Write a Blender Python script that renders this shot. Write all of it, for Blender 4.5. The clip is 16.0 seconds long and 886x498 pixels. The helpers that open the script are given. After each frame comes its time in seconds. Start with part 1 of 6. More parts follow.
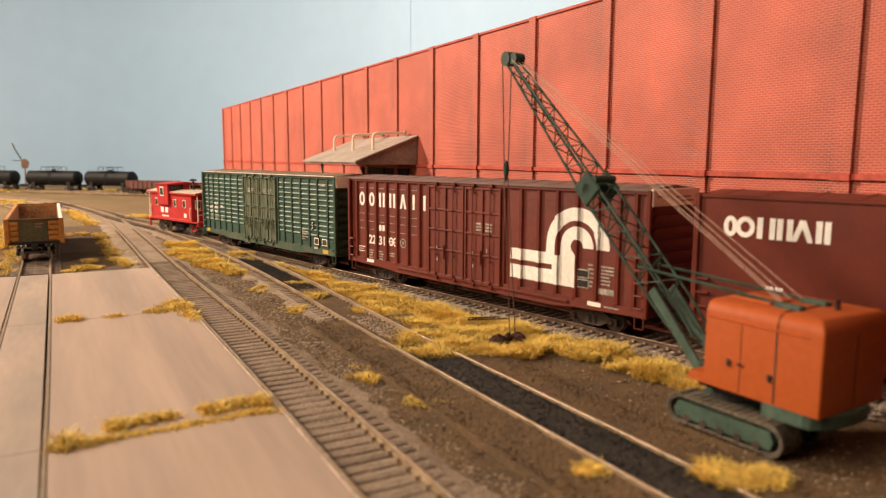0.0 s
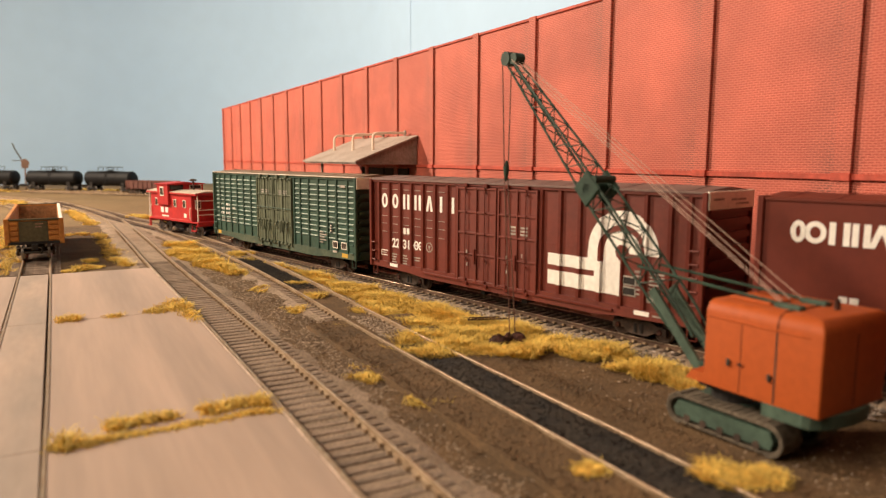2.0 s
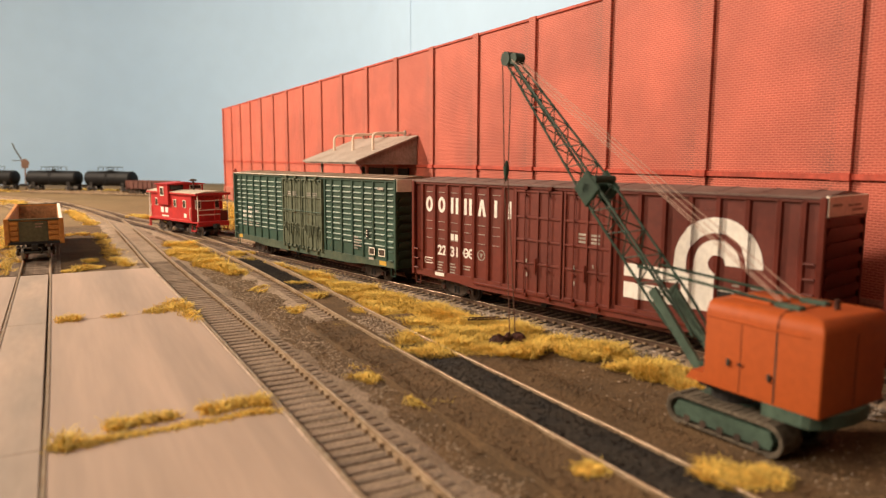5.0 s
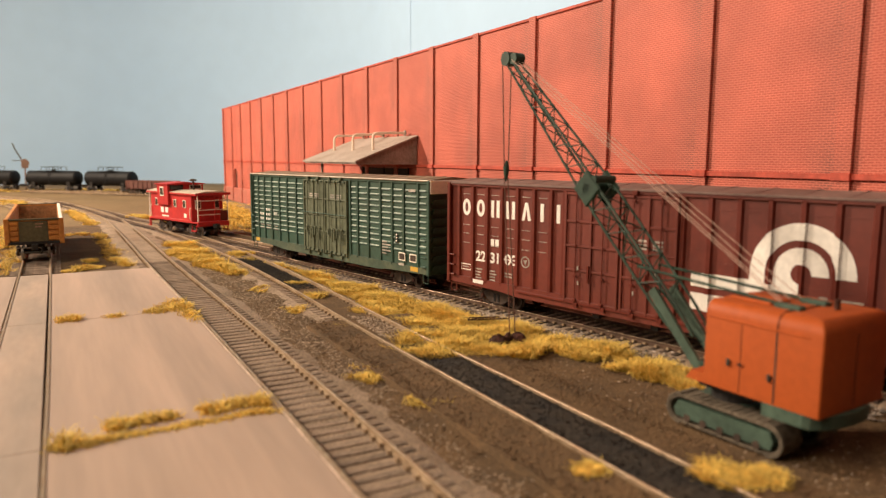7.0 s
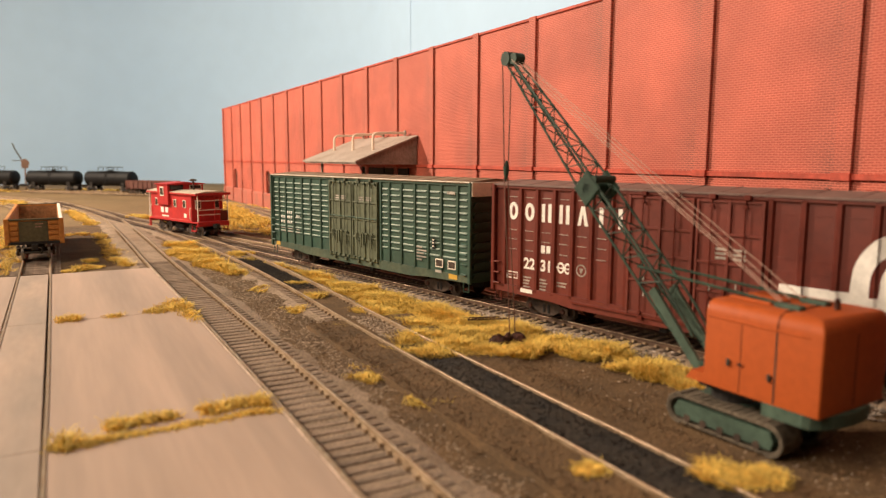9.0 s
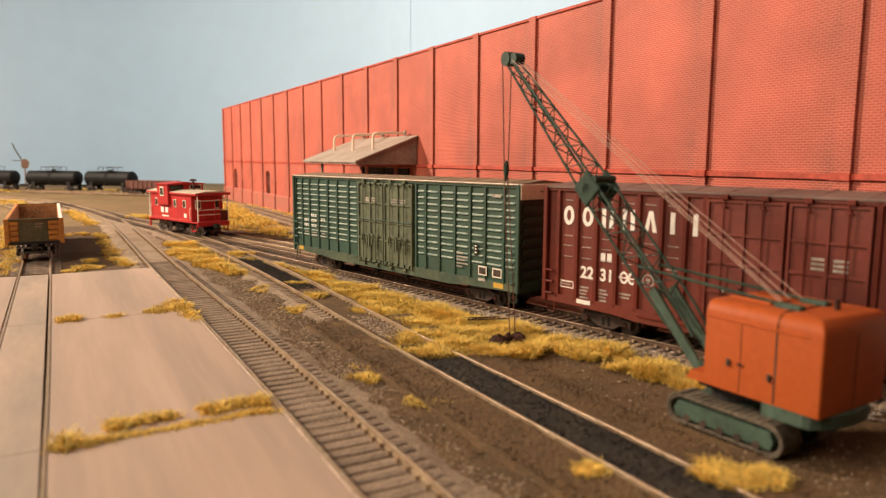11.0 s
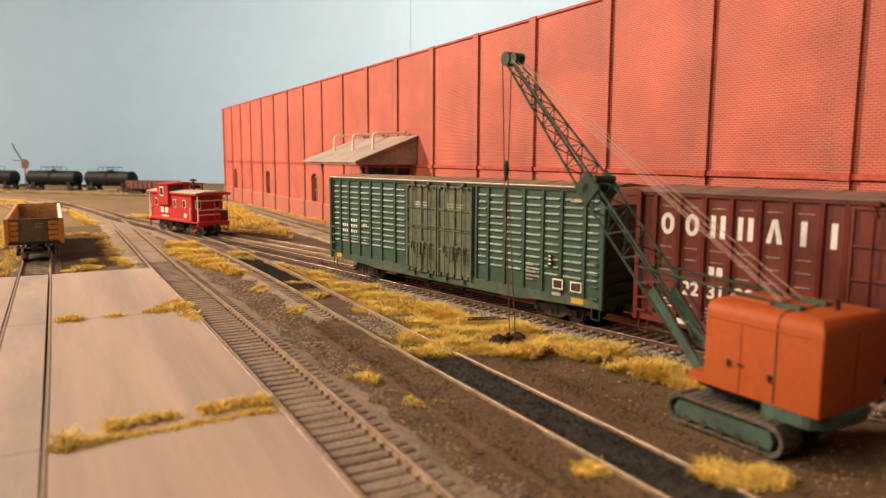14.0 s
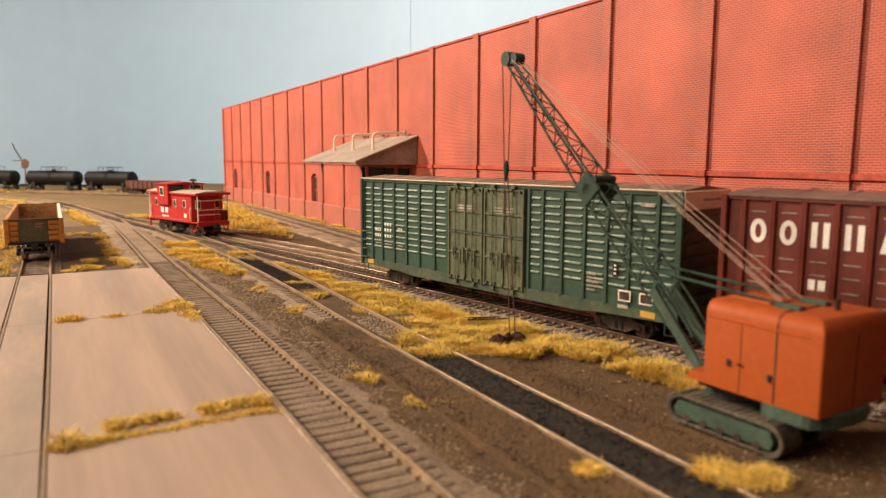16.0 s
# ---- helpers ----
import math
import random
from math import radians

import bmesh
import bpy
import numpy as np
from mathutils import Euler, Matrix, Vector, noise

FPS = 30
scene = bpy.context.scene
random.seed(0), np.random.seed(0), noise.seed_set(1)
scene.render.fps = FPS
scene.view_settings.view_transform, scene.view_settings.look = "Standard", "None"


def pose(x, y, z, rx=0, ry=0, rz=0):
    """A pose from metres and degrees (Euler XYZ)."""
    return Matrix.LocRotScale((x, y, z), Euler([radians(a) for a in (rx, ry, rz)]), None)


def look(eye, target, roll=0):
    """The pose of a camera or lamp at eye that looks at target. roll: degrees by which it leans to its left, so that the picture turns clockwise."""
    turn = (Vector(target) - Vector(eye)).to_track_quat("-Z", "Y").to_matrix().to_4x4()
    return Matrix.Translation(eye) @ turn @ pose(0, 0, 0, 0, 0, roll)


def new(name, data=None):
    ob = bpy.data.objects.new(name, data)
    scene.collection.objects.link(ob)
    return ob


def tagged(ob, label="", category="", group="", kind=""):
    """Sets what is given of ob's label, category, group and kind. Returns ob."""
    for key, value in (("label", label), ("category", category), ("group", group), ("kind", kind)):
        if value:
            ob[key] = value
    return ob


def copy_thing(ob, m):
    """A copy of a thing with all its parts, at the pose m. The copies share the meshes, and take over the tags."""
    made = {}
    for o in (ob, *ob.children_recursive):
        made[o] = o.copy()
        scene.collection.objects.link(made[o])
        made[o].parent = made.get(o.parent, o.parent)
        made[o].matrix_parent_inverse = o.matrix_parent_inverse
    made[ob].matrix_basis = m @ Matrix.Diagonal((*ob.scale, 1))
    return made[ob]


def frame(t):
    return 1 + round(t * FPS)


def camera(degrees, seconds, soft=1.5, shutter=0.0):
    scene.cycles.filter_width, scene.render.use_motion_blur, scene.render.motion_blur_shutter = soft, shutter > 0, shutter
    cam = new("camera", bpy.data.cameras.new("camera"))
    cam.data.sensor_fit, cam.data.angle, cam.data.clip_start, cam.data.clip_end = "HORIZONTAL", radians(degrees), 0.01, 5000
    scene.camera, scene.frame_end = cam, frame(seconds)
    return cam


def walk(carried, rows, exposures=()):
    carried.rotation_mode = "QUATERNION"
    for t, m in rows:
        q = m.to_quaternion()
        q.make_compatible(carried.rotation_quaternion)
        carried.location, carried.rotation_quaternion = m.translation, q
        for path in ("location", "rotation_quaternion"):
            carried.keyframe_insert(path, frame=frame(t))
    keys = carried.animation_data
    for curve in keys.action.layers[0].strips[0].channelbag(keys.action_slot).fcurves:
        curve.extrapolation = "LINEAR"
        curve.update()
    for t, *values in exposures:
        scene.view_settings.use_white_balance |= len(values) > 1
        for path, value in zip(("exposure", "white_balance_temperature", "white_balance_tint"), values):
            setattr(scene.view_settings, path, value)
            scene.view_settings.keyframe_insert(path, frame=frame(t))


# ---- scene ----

# A model railway in 1:87. Lengths below are in full-size metres and are scaled by S when meshes are made.
S = 1 / 87.1
PI = math.pi

cam = camera(64.76, 16.0, soft=1.28)
YAW, PITCH, ROLL, EYE = 28.557, -7.389, -0.259, 6.466
_a, _b = radians(YAW), radians(PITCH)
_way = Vector((math.sin(_a) * math.cos(_b), math.cos(_a) * math.cos(_b), math.sin(_b)))
_eye = Vector((0, 0, EYE * S))
_stand = look(_eye, _eye + _way, -ROLL)
walk(cam, [(0.0, _stand), (16.0, _stand)], exposures=[(0.0, 0.0), (16.0, 0.0)])
cam.data.dof.use_dof = True
cam.data.dof.focus_distance = 0.45
cam.data.dof.aperture_fstop = 17

# ---------------------------------------------------------------- light
world = bpy.data.worlds.new("room_air")
scene.world = world
world.use_nodes = True
world.node_tree.nodes["Background"].inputs[0].default_value = (1.0, 0.9, 0.8, 1)
world.node_tree.nodes["Background"].inputs[1].default_value = 0.015


def key_fill_lamp(x, y, z, tx, ty, watts, size, tint):
    data = bpy.data.lights.new("key_fill_disk", "AREA")
    data.energy, data.size, data.color, data.shape = watts, size, tint, "DISK"
    ob = new("key_fill_disk", data)
    ob.matrix_world = look((x * S, y * S, z * S), (tx * S, ty * S, 0))
    return ob


# key, placed along the direction of the cast shadows
key_fill_lamp(-74, 131, 72, 10, 50, 43, 0.17, (1.0, 0.795, 0.60))
# two unseen fills, added to brighten the left-facing sides and the foreground
key_fill_lamp(-115, 24, 72, 8, 35, 19.0, 0.85, (1.0, 0.795, 0.60))
key_fill_lamp(-45, -4, 94, 5, 30, 3.0, 0.5, (1.0, 0.78, 0.58))

# ---------------------------------------------------------------- materials


def material(name, colour, rough=0.7, metal=0.0, vary=0.25, big=0.6, fine=9.0, bump=0.35, second=None, per_object=0.0, stretch=(1, 1, 1), world_space=False):
    """Colour with stains at two scales and a fine relief; scales are per full-size metre."""
    m = bpy.data.materials.new(name)
    m.use_nodes = True
    nt = m.node_tree
    n, l = nt.nodes, nt.links
    bsdf = n["Principled BSDF"]
    tc = n.new("ShaderNodeTexCoord")
    mp = n.new("ShaderNodeMapping")
    mp.inputs["Scale"].default_value = tuple(k / S for k in stretch)
    if world_space:
        geo = n.new("ShaderNodeNewGeometry")
        l.new(geo.outputs["Position"], mp.inputs["Vector"])
    else:
        l.new(tc.outputs["Object"], mp.inputs["Vector"])
    a, b = n.new("ShaderNodeTexNoise"), n.new("ShaderNodeTexNoise")
    a.inputs["Scale"].default_value, a.inputs["Detail"].default_value = big, 6
    b.inputs["Scale"].default_value, b.inputs["Detail"].default_value = fine, 4
    l.new(mp.outputs[0], a.inputs["Vector"])
    l.new(mp.outputs[0], b.inputs["Vector"])
    second = second or tuple(c * (1 - 1.6 * vary) for c in colour)
    ramp = n.new("ShaderNodeValToRGB")
    ramp.color_ramp.elements[0].position, ramp.color_ramp.elements[1].position = 0.34, 0.62
    ramp.color_ramp.elements[0].color, ramp.color_ramp.elements[1].color = (*second, 1), (*colour, 1)
    l.new(a.outputs["Fac"], ramp.inputs["Fac"])
    spread = n.new("ShaderNodeMapRange")
    spread.inputs["From Min"].default_value, spread.inputs["From Max"].default_value = 0.3, 0.7
    spread.inputs["To Min"].default_value, spread.inputs["To Max"].default_value = 1 - vary, 1 + vary
    l.new(b.outputs["Fac"], spread.inputs["Value"])
    mul = n.new("ShaderNodeVectorMath")
    mul.operation = "SCALE"
    l.new(ramp.outputs["Color"], mul.inputs[0])
    l.new(spread.outputs[0], mul.inputs["Scale"])
    out = mul.outputs[0]
    if per_object:
        info = n.new("ShaderNodeObjectInfo")
        r = n.new("ShaderNodeMapRange")
        r.inputs["To Min"].default_value, r.inputs["To Max"].default_value = 1 - per_object, 1 + per_object
        l.new(info.outputs["Random"], r.inputs["Value"])
        m2 = n.new("ShaderNodeVectorMath")
        m2.operation = "SCALE"
        l.new(out, m2.inputs[0])
        l.new(r.outputs[0], m2.inputs["Scale"])
        out = m2.outputs[0]
    l.new(out, bsdf.inputs["Base Color"])
    bsdf.inputs["Roughness"].default_value, bsdf.inputs["Metallic"].default_value = rough, metal
    bsdf.inputs["Specular IOR Level"].default_value = 0.5 if metal or rough < 0.5 else 0.28
    if bump:
        bp = n.new("ShaderNodeBump")
        bp.inputs["Strength"].default_value, bp.inputs["Distance"].default_value = bump, 0.0006
        l.new(b.outputs["Fac"], bp.inputs["Height"])
        l.new(bp.outputs[0], bsdf.inputs["Normal"])
    return m


def island_vary(m, amount):
    """Lets every loose piece of a joined mesh differ in brightness."""
    n, l = m.node_tree.nodes, m.node_tree.links
    bsdf = n["Principled BSDF"]
    src = bsdf.inputs["Base Color"].links[0].from_socket
    geo, r, mul = n.new("ShaderNodeNewGeometry"), n.new("ShaderNodeMapRange"), n.new("ShaderNodeVectorMath")
    mul.operation = "SCALE"
    r.inputs["To Min"].default_value, r.inputs["To Max"].default_value = 1 - amount, 1 + amount
    l.new(geo.outputs["Random Per Island"], r.inputs["Value"])
    l.new(src, mul.inputs[0])
    l.new(r.outputs[0], mul.inputs["Scale"])
    l.new(mul.outputs[0], bsdf.inputs["Base Color"])
    return m


WALL_X, WALL_TOP, BELT_Z, BAY, PIL_Y = 23.85, 14.35, 5.83, 6.145, 100.5


def brick_material(name, c1, c2, mortar, airbrush):
    m = bpy.data.materials.new(name)
    m.use_nodes = True
    n, l = m.node_tree.nodes, m.node_tree.links
    bsdf = n["Principled BSDF"]
    bsdf.inputs["Roughness"].default_value = 0.62
    geo, sep, com = n.new("ShaderNodeNewGeometry"), n.new("ShaderNodeSeparateXYZ"), n.new("ShaderNodeCombineXYZ")
    sc = n.new("ShaderNodeVectorMath")
    sc.operation = "SCALE"
    sc.inputs["Scale"].default_value = 1 / S
    l.new(geo.outputs["Position"], sc.inputs[0])
    l.new(sc.outputs[0], sep.inputs[0])
    l.new(sep.outputs["Y"], com.inputs["X"])
    l.new(sep.outputs["Z"], com.inputs["Y"])
    br = n.new("ShaderNodeTexBrick")
    br.inputs["Color1"].default_value, br.inputs["Color2"].default_value, br.inputs["Mortar"].default_value = (*c1, 1), (*c2, 1), (*mortar, 1)
    br.inputs["Scale"].default_value = 1.0
    br.inputs["Brick Width"].default_value, br.inputs["Row Height"].default_value = 0.25, 0.092
    br.inputs["Mortar Size"].default_value, br.inputs["Mortar Smooth"].default_value = 0.028, 0.6
    # courses waver a little
    wav, off, add = n.new("ShaderNodeTexNoise"), n.new("ShaderNodeVectorMath"), n.new("ShaderNodeVectorMath")
    wav.inputs["Scale"].default_value, wav.inputs["Detail"].default_value = 1.1, 3
    off.operation = "MULTIPLY_ADD"
    off.inputs[1].default_value, off.inputs[2].default_value = (0.09, 0.07, 0), (-0.045, -0.035, 0)
    l.new(com.outputs[0], wav.inputs["Vector"])
    l.new(wav.outputs["Color"], off.inputs[0])
    l.new(com.outputs[0], add.inputs[0])
    l.new(off.outputs[0], add.inputs[1])
    l.new(add.outputs[0], br.inputs["Vector"])
    big = n.new("ShaderNodeTexNoise")
    big.inputs["Scale"].default_value, big.inputs["Detail"].default_value = 0.32, 5
    l.new(sc.outputs[0], big.inputs["Vector"])
    fade = n.new("ShaderNodeMapRange")
    fade.inputs["From Min"].default_value, fade.inputs["From Max"].default_value = 0.3, 0.7
    fade.inputs["To Min"].default_value, fade.inputs["To Max"].default_value = 0.80, 1.14
    l.new(big.outputs["Fac"], fade.inputs["Value"])
    mul = n.new("ShaderNodeVectorMath")
    mul.operation = "SCALE"
    l.new(br.outputs["Color"], mul.inputs[0])
    l.new(fade.outputs[0], mul.inputs["Scale"])
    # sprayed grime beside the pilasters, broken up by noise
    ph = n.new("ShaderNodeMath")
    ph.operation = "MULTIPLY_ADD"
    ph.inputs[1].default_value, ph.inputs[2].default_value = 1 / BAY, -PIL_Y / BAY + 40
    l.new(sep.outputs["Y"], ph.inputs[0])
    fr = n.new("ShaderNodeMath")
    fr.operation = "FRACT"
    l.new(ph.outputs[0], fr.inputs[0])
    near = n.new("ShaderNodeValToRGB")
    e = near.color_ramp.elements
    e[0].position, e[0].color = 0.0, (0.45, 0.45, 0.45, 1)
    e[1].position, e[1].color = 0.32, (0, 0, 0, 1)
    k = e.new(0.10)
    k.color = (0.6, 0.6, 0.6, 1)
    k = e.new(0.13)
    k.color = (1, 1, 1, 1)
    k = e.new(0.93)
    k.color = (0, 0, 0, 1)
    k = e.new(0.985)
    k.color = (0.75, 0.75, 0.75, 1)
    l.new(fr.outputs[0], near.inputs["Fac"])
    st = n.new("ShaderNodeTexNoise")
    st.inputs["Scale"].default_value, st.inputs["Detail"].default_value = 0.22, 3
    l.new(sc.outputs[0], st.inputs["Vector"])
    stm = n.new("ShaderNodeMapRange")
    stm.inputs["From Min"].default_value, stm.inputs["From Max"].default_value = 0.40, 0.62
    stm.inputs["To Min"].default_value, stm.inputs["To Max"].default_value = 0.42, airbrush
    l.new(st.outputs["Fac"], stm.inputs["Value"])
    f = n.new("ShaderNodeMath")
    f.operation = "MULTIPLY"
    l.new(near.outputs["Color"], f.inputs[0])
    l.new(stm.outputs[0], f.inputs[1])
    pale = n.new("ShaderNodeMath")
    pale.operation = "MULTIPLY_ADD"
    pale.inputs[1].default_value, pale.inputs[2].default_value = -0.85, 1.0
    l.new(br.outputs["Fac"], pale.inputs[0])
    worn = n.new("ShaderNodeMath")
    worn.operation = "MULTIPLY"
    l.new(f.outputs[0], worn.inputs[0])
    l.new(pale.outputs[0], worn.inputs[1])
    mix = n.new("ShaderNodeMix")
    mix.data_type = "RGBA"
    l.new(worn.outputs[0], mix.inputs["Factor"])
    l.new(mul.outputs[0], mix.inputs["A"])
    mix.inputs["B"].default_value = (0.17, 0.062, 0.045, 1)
    l.new(mix.outputs["Result"], bsdf.inputs["Base Color"])
    bp = n.new("ShaderNodeBump")
    bp.invert = True
    bp.inputs["Strength"].default_value, bp.inputs["Distance"].default_value = 0.6, 0.0005
    l.new(br.outputs["Fac"], bp.inputs["Height"])
    l.new(bp.outputs[0], bsdf.inputs["Normal"])
    return m


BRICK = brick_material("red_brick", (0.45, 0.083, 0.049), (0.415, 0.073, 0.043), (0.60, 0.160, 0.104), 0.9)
BRICK_TRIM = material("red_brick_trim", (0.50, 0.085, 0.052), 0.6, vary=0.2, big=0.5, fine=5)
PILASTER = material("pilaster_brick", (0.46, 0.075, 0.046), 0.6, vary=0.2, big=0.35, fine=6)
PLINTH = material("plinth_concrete", (0.44, 0.13, 0.09), 0.75, vary=0.25, big=0.4, second=(0.34, 0.13, 0.095))
DARK_GLASS = material("window_glass", (0.05, 0.045, 0.04), 0.15, vary=0.1, bump=0)
SKY = material("backdrop_paint", (0.48, 0.68, 0.90), 0.9, vary=0.02, big=0.018, fine=0.2, bump=0, second=(0.445, 0.645, 0.87), world_space=True)
DIRT = material("soil", (0.142, 0.085, 0.041), 0.95, vary=0.42, big=0.55, fine=15, bump=0.7, second=(0.094, 0.060, 0.032), world_space=True)
FIELD = material("field_earth", (0.21, 0.14, 0.068), 0.95, vary=0.25, big=0.09, fine=3, bump=0.6, second=(0.16, 0.107, 0.05), world_space=True)
BALLAST = material("ballast", (0.33, 0.243, 0.173), 0.95, vary=0.45, big=0.7, fine=14, bump=0.8, second=(0.24, 0.176, 0.12), world_space=True)
STONE = island_vary(material("ballast_stone", (0.38, 0.32, 0.27), 0.9, vary=0.2, world_space=True), 0.6)
GRIT = island_vary(material("ballast_grit", (0.36, 0.27, 0.19), 0.95, vary=0.15, world_space=True), 0.5)
PALE = island_vary(material("pale_gravel", (0.46, 0.36, 0.27), 0.9, vary=0.15, world_space=True), 0.4)
CLOD = island_vary(material("soil_clod", (0.155, 0.097, 0.051), 0.95, vary=0.15, world_space=True), 0.35)
CINDER = material("cinder_fill", (0.022, 0.019, 0.017), 0.95, vary=0.5, big=0.8, fine=8, bump=1.0, second=(0.045, 0.035, 0.026), world_space=True)
CONCRETE = material("slab_concrete", (0.505, 0.363, 0.281), 0.55, vary=0.04, big=0.5, fine=5, bump=0.05, second=(0.36, 0.27, 0.212), stretch=(1, 0.07, 1), world_space=True)
CONCRETE_MID = material("slab_between_rails", (0.44, 0.325, 0.252), 0.65, vary=0.05, big=0.5, fine=5, bump=0.06, second=(0.30, 0.245, 0.20), stretch=(1, 0.2, 1), world_space=True)
SLAB_EDGE = material("slab_edge_paint", (0.60, 0.46, 0.36), 0.75, vary=0.2, big=0.8, fine=5, second=(0.42, 0.32, 0.25), world_space=True)
SEAM = material("board_seam", (0.36, 0.51, 0.70), 0.9, vary=0.05, bump=0)
PATH = material("path_gravel", (0.38, 0.27, 0.185), 0.9, vary=0.35, big=0.6, fine=8, bump=0.5, world_space=True)
RAIL = material("rail_steel", (0.36, 0.265, 0.17), 0.5, 0.35, vary=0.25, big=1.0, fine=7, second=(0.25, 0.165, 0.095), world_space=True)
RAIL_TOP = material("rail_head", (0.44, 0.34, 0.235), 0.4, 0.5, vary=0.2, big=1.5, fine=6, second=(0.42, 0.28, 0.17), world_space=True)
TIE = material("tie_wood", (0.30, 0.22, 0.162), 0.9, vary=0.3, big=2.0, fine=10, bump=0.6, per_object=0.22)
# dark brown ties and rusty rails, deepened to paint the shade under the cars
DARK_TIE = material("shade_brown_tie", (0.075, 0.052, 0.038), 0.85, vary=0.3, big=2.0, fine=10, bump=0.6, per_object=0.2)
RAIL_DARK = material("shade_rusty_rail", (0.13, 0.075, 0.045), 0.6, 0.2, vary=0.25, big=1.0, fine=7, second=(0.08, 0.047, 0.03), world_space=True)
GRASS = island_vary(material("straw_grass", (0.82, 0.57, 0.13), 0.85, vary=0.2, big=0.5, fine=4, bump=0, second=(0.66, 0.47, 0.11), world_space=True), 0.35)
OXIDE = material("oxide_red_paint", (0.152, 0.0255, 0.0145), 0.48, vary=0.12, big=0.45, fine=4, bump=0.06, second=(0.122, 0.024, 0.0155))
OXIDE_DK = material("oxide_red_post", (0.138, 0.0230, 0.0132), 0.5, vary=0.12, big=0.5, fine=4, bump=0.06)
OXIDE_SMOOTH = material("oxide_red_smooth", (0.133, 0.0235, 0.0115), 0.5, vary=0.08, big=0.35, fine=3, bump=0.04, second=(0.105, 0.019, 0.012))
ROOF_GREY = material("car_roof_grey", (0.215, 0.14, 0.122), 0.6, vary=0.15, big=0.5, fine=5, bump=0.1)
ROOF_TAN = material("car_roof_tan", (0.30, 0.215, 0.145), 0.7, vary=0.2, big=0.5, fine=5, bump=0.1, second=(0.21, 0.145, 0.095))
GREEN = material("car_green_paint", (0.034, 0.080, 0.058), 0.45, vary=0.15, big=0.5, fine=4, bump=0.06, second=(0.036, 0.068, 0.048))
GREEN_RIB = material("car_green_rib", (0.050, 0.108, 0.082), 0.4, vary=0.15, big=0.5, fine=4, bump=0.04)
# pale green for bead tops: painted top light over some wear
RIB_LIT_TOP = material("lit_worn_rib_top", (0.34, 0.39, 0.325), 0.6, vary=0.3, big=1.5, fine=6, bump=0, second=(0.15, 0.215, 0.17))
DUSTY_GREEN = material("dusty_green_paint", (0.085, 0.105, 0.068), 0.6, vary=0.2, big=0.7, fine=5, bump=0.06, second=(0.05, 0.078, 0.055))
GREEN_DOOR = material("car_door_olive", (0.125, 0.142, 0.092), 0.55, vary=0.2, big=0.6, fine=4, bump=0.08, second=(0.085, 0.098, 0.06))
WHITE = material("white_lettering", (0.86, 0.83, 0.77), 0.6, vary=0.08, big=1.0, fine=6, bump=0)
# worn lettering; also the painted highlights on the red car's beads
WORN_AND_LIT_WHITE = material("worn_lettering_and_highlight", (0.42, 0.38, 0.33), 0.7, vary=0.25, big=2.0, fine=8, bump=0)
OFFWHITE = material("cream_paint", (0.90, 0.82, 0.70), 0.6, vary=0.08, big=0.7, fine=5, bump=0.03)
YELLOW = material("yellow_patch", (0.62, 0.38, 0.06), 0.6, vary=0.1)
BLACK = material("black_underframe", (0.028, 0.024, 0.022), 0.7, vary=0.3, big=1.0, fine=6, bump=0.1)
TRUCK = material("truck_rust", (0.075, 0.050, 0.036), 0.7, vary=0.35, big=1.5, fine=7, bump=0.2)
STEEL = material("wheel_steel", (0.36, 0.33, 0.30), 0.35, 0.8, vary=0.15, big=2, fine=8, bump=0)
CAB_RED = material("caboose_red", (0.50, 0.032, 0.029), 0.5, vary=0.12, big=0.6, fine=4, bump=0.04, second=(0.42, 0.026, 0.028))
CAB_ROOF = material("caboose_roof", (0.55, 0.47, 0.37), 0.7, vary=0.15, big=0.8, fine=5)
CRANE_ORANGE = material("crane_orange", (0.40, 0.080, 0.014), 0.55, vary=0.08, big=0.9, fine=5, bump=0.05, second=(0.40, 0.082, 0.016))
CRANE_GREEN = material("crane_green", (0.065, 0.105, 0.078), 0.6, vary=0.2, big=1.2, fine=6, bump=0.06)
BOOM_GREEN = material("boom_green", (0.026, 0.056, 0.038), 0.6, vary=0.25, big=1.2, fine=6, bump=0.06)
TREAD = material("tread_rubber", (0.16, 0.13, 0.095), 0.85, vary=0.3, big=1.5, fine=7, bump=0.3)
CABLE = material("cable_thread", (0.52, 0.36, 0.29), 0.8, vary=0.1, bump=0)
CABLE_DK = material("cable_brown", (0.14, 0.07, 0.05), 0.8, vary=0.1, bump=0)
RUST = material("rust_scrap", (0.075, 0.028, 0.018), 0.9, vary=0.45, big=2, fine=9, bump=0.8)
GON_ORANGE = material("gondola_ochre", (0.58, 0.24, 0.055), 0.65, vary=0.15, big=0.8, fine=5, bump=0.1, second=(0.40, 0.16, 0.04))
GON_OLIVE = material("gondola_olive", (0.10, 0.085, 0.045), 0.7, vary=0.2, big=0.8, fine=5)
GON_INSIDE = material("gondola_inside", (0.40, 0.21, 0.10), 0.8, vary=0.25, big=0.8, fine=5)
GON_BROWN = material("gondola_brown", (0.17, 0.075, 0.06), 0.7, vary=0.25, big=0.4, fine=4)
TANK = material("tank_black", (0.008, 0.008, 0.009), 0.6, vary=0.15, big=0.3, fine=3, bump=0)
CANOPY_ROOF = material("canopy_roof", (0.42, 0.36, 0.31), 0.7, vary=0.15, big=0.5, fine=5, second=(0.34, 0.28, 0.23))
CANOPY_SIDE = material("canopy_boards", (0.36, 0.28, 0.235), 0.8, vary=0.2, big=0.5, fine=6)
PIPE = material("cream_pipe", (0.85, 0.72, 0.58), 0.5, vary=0.06, bump=0)
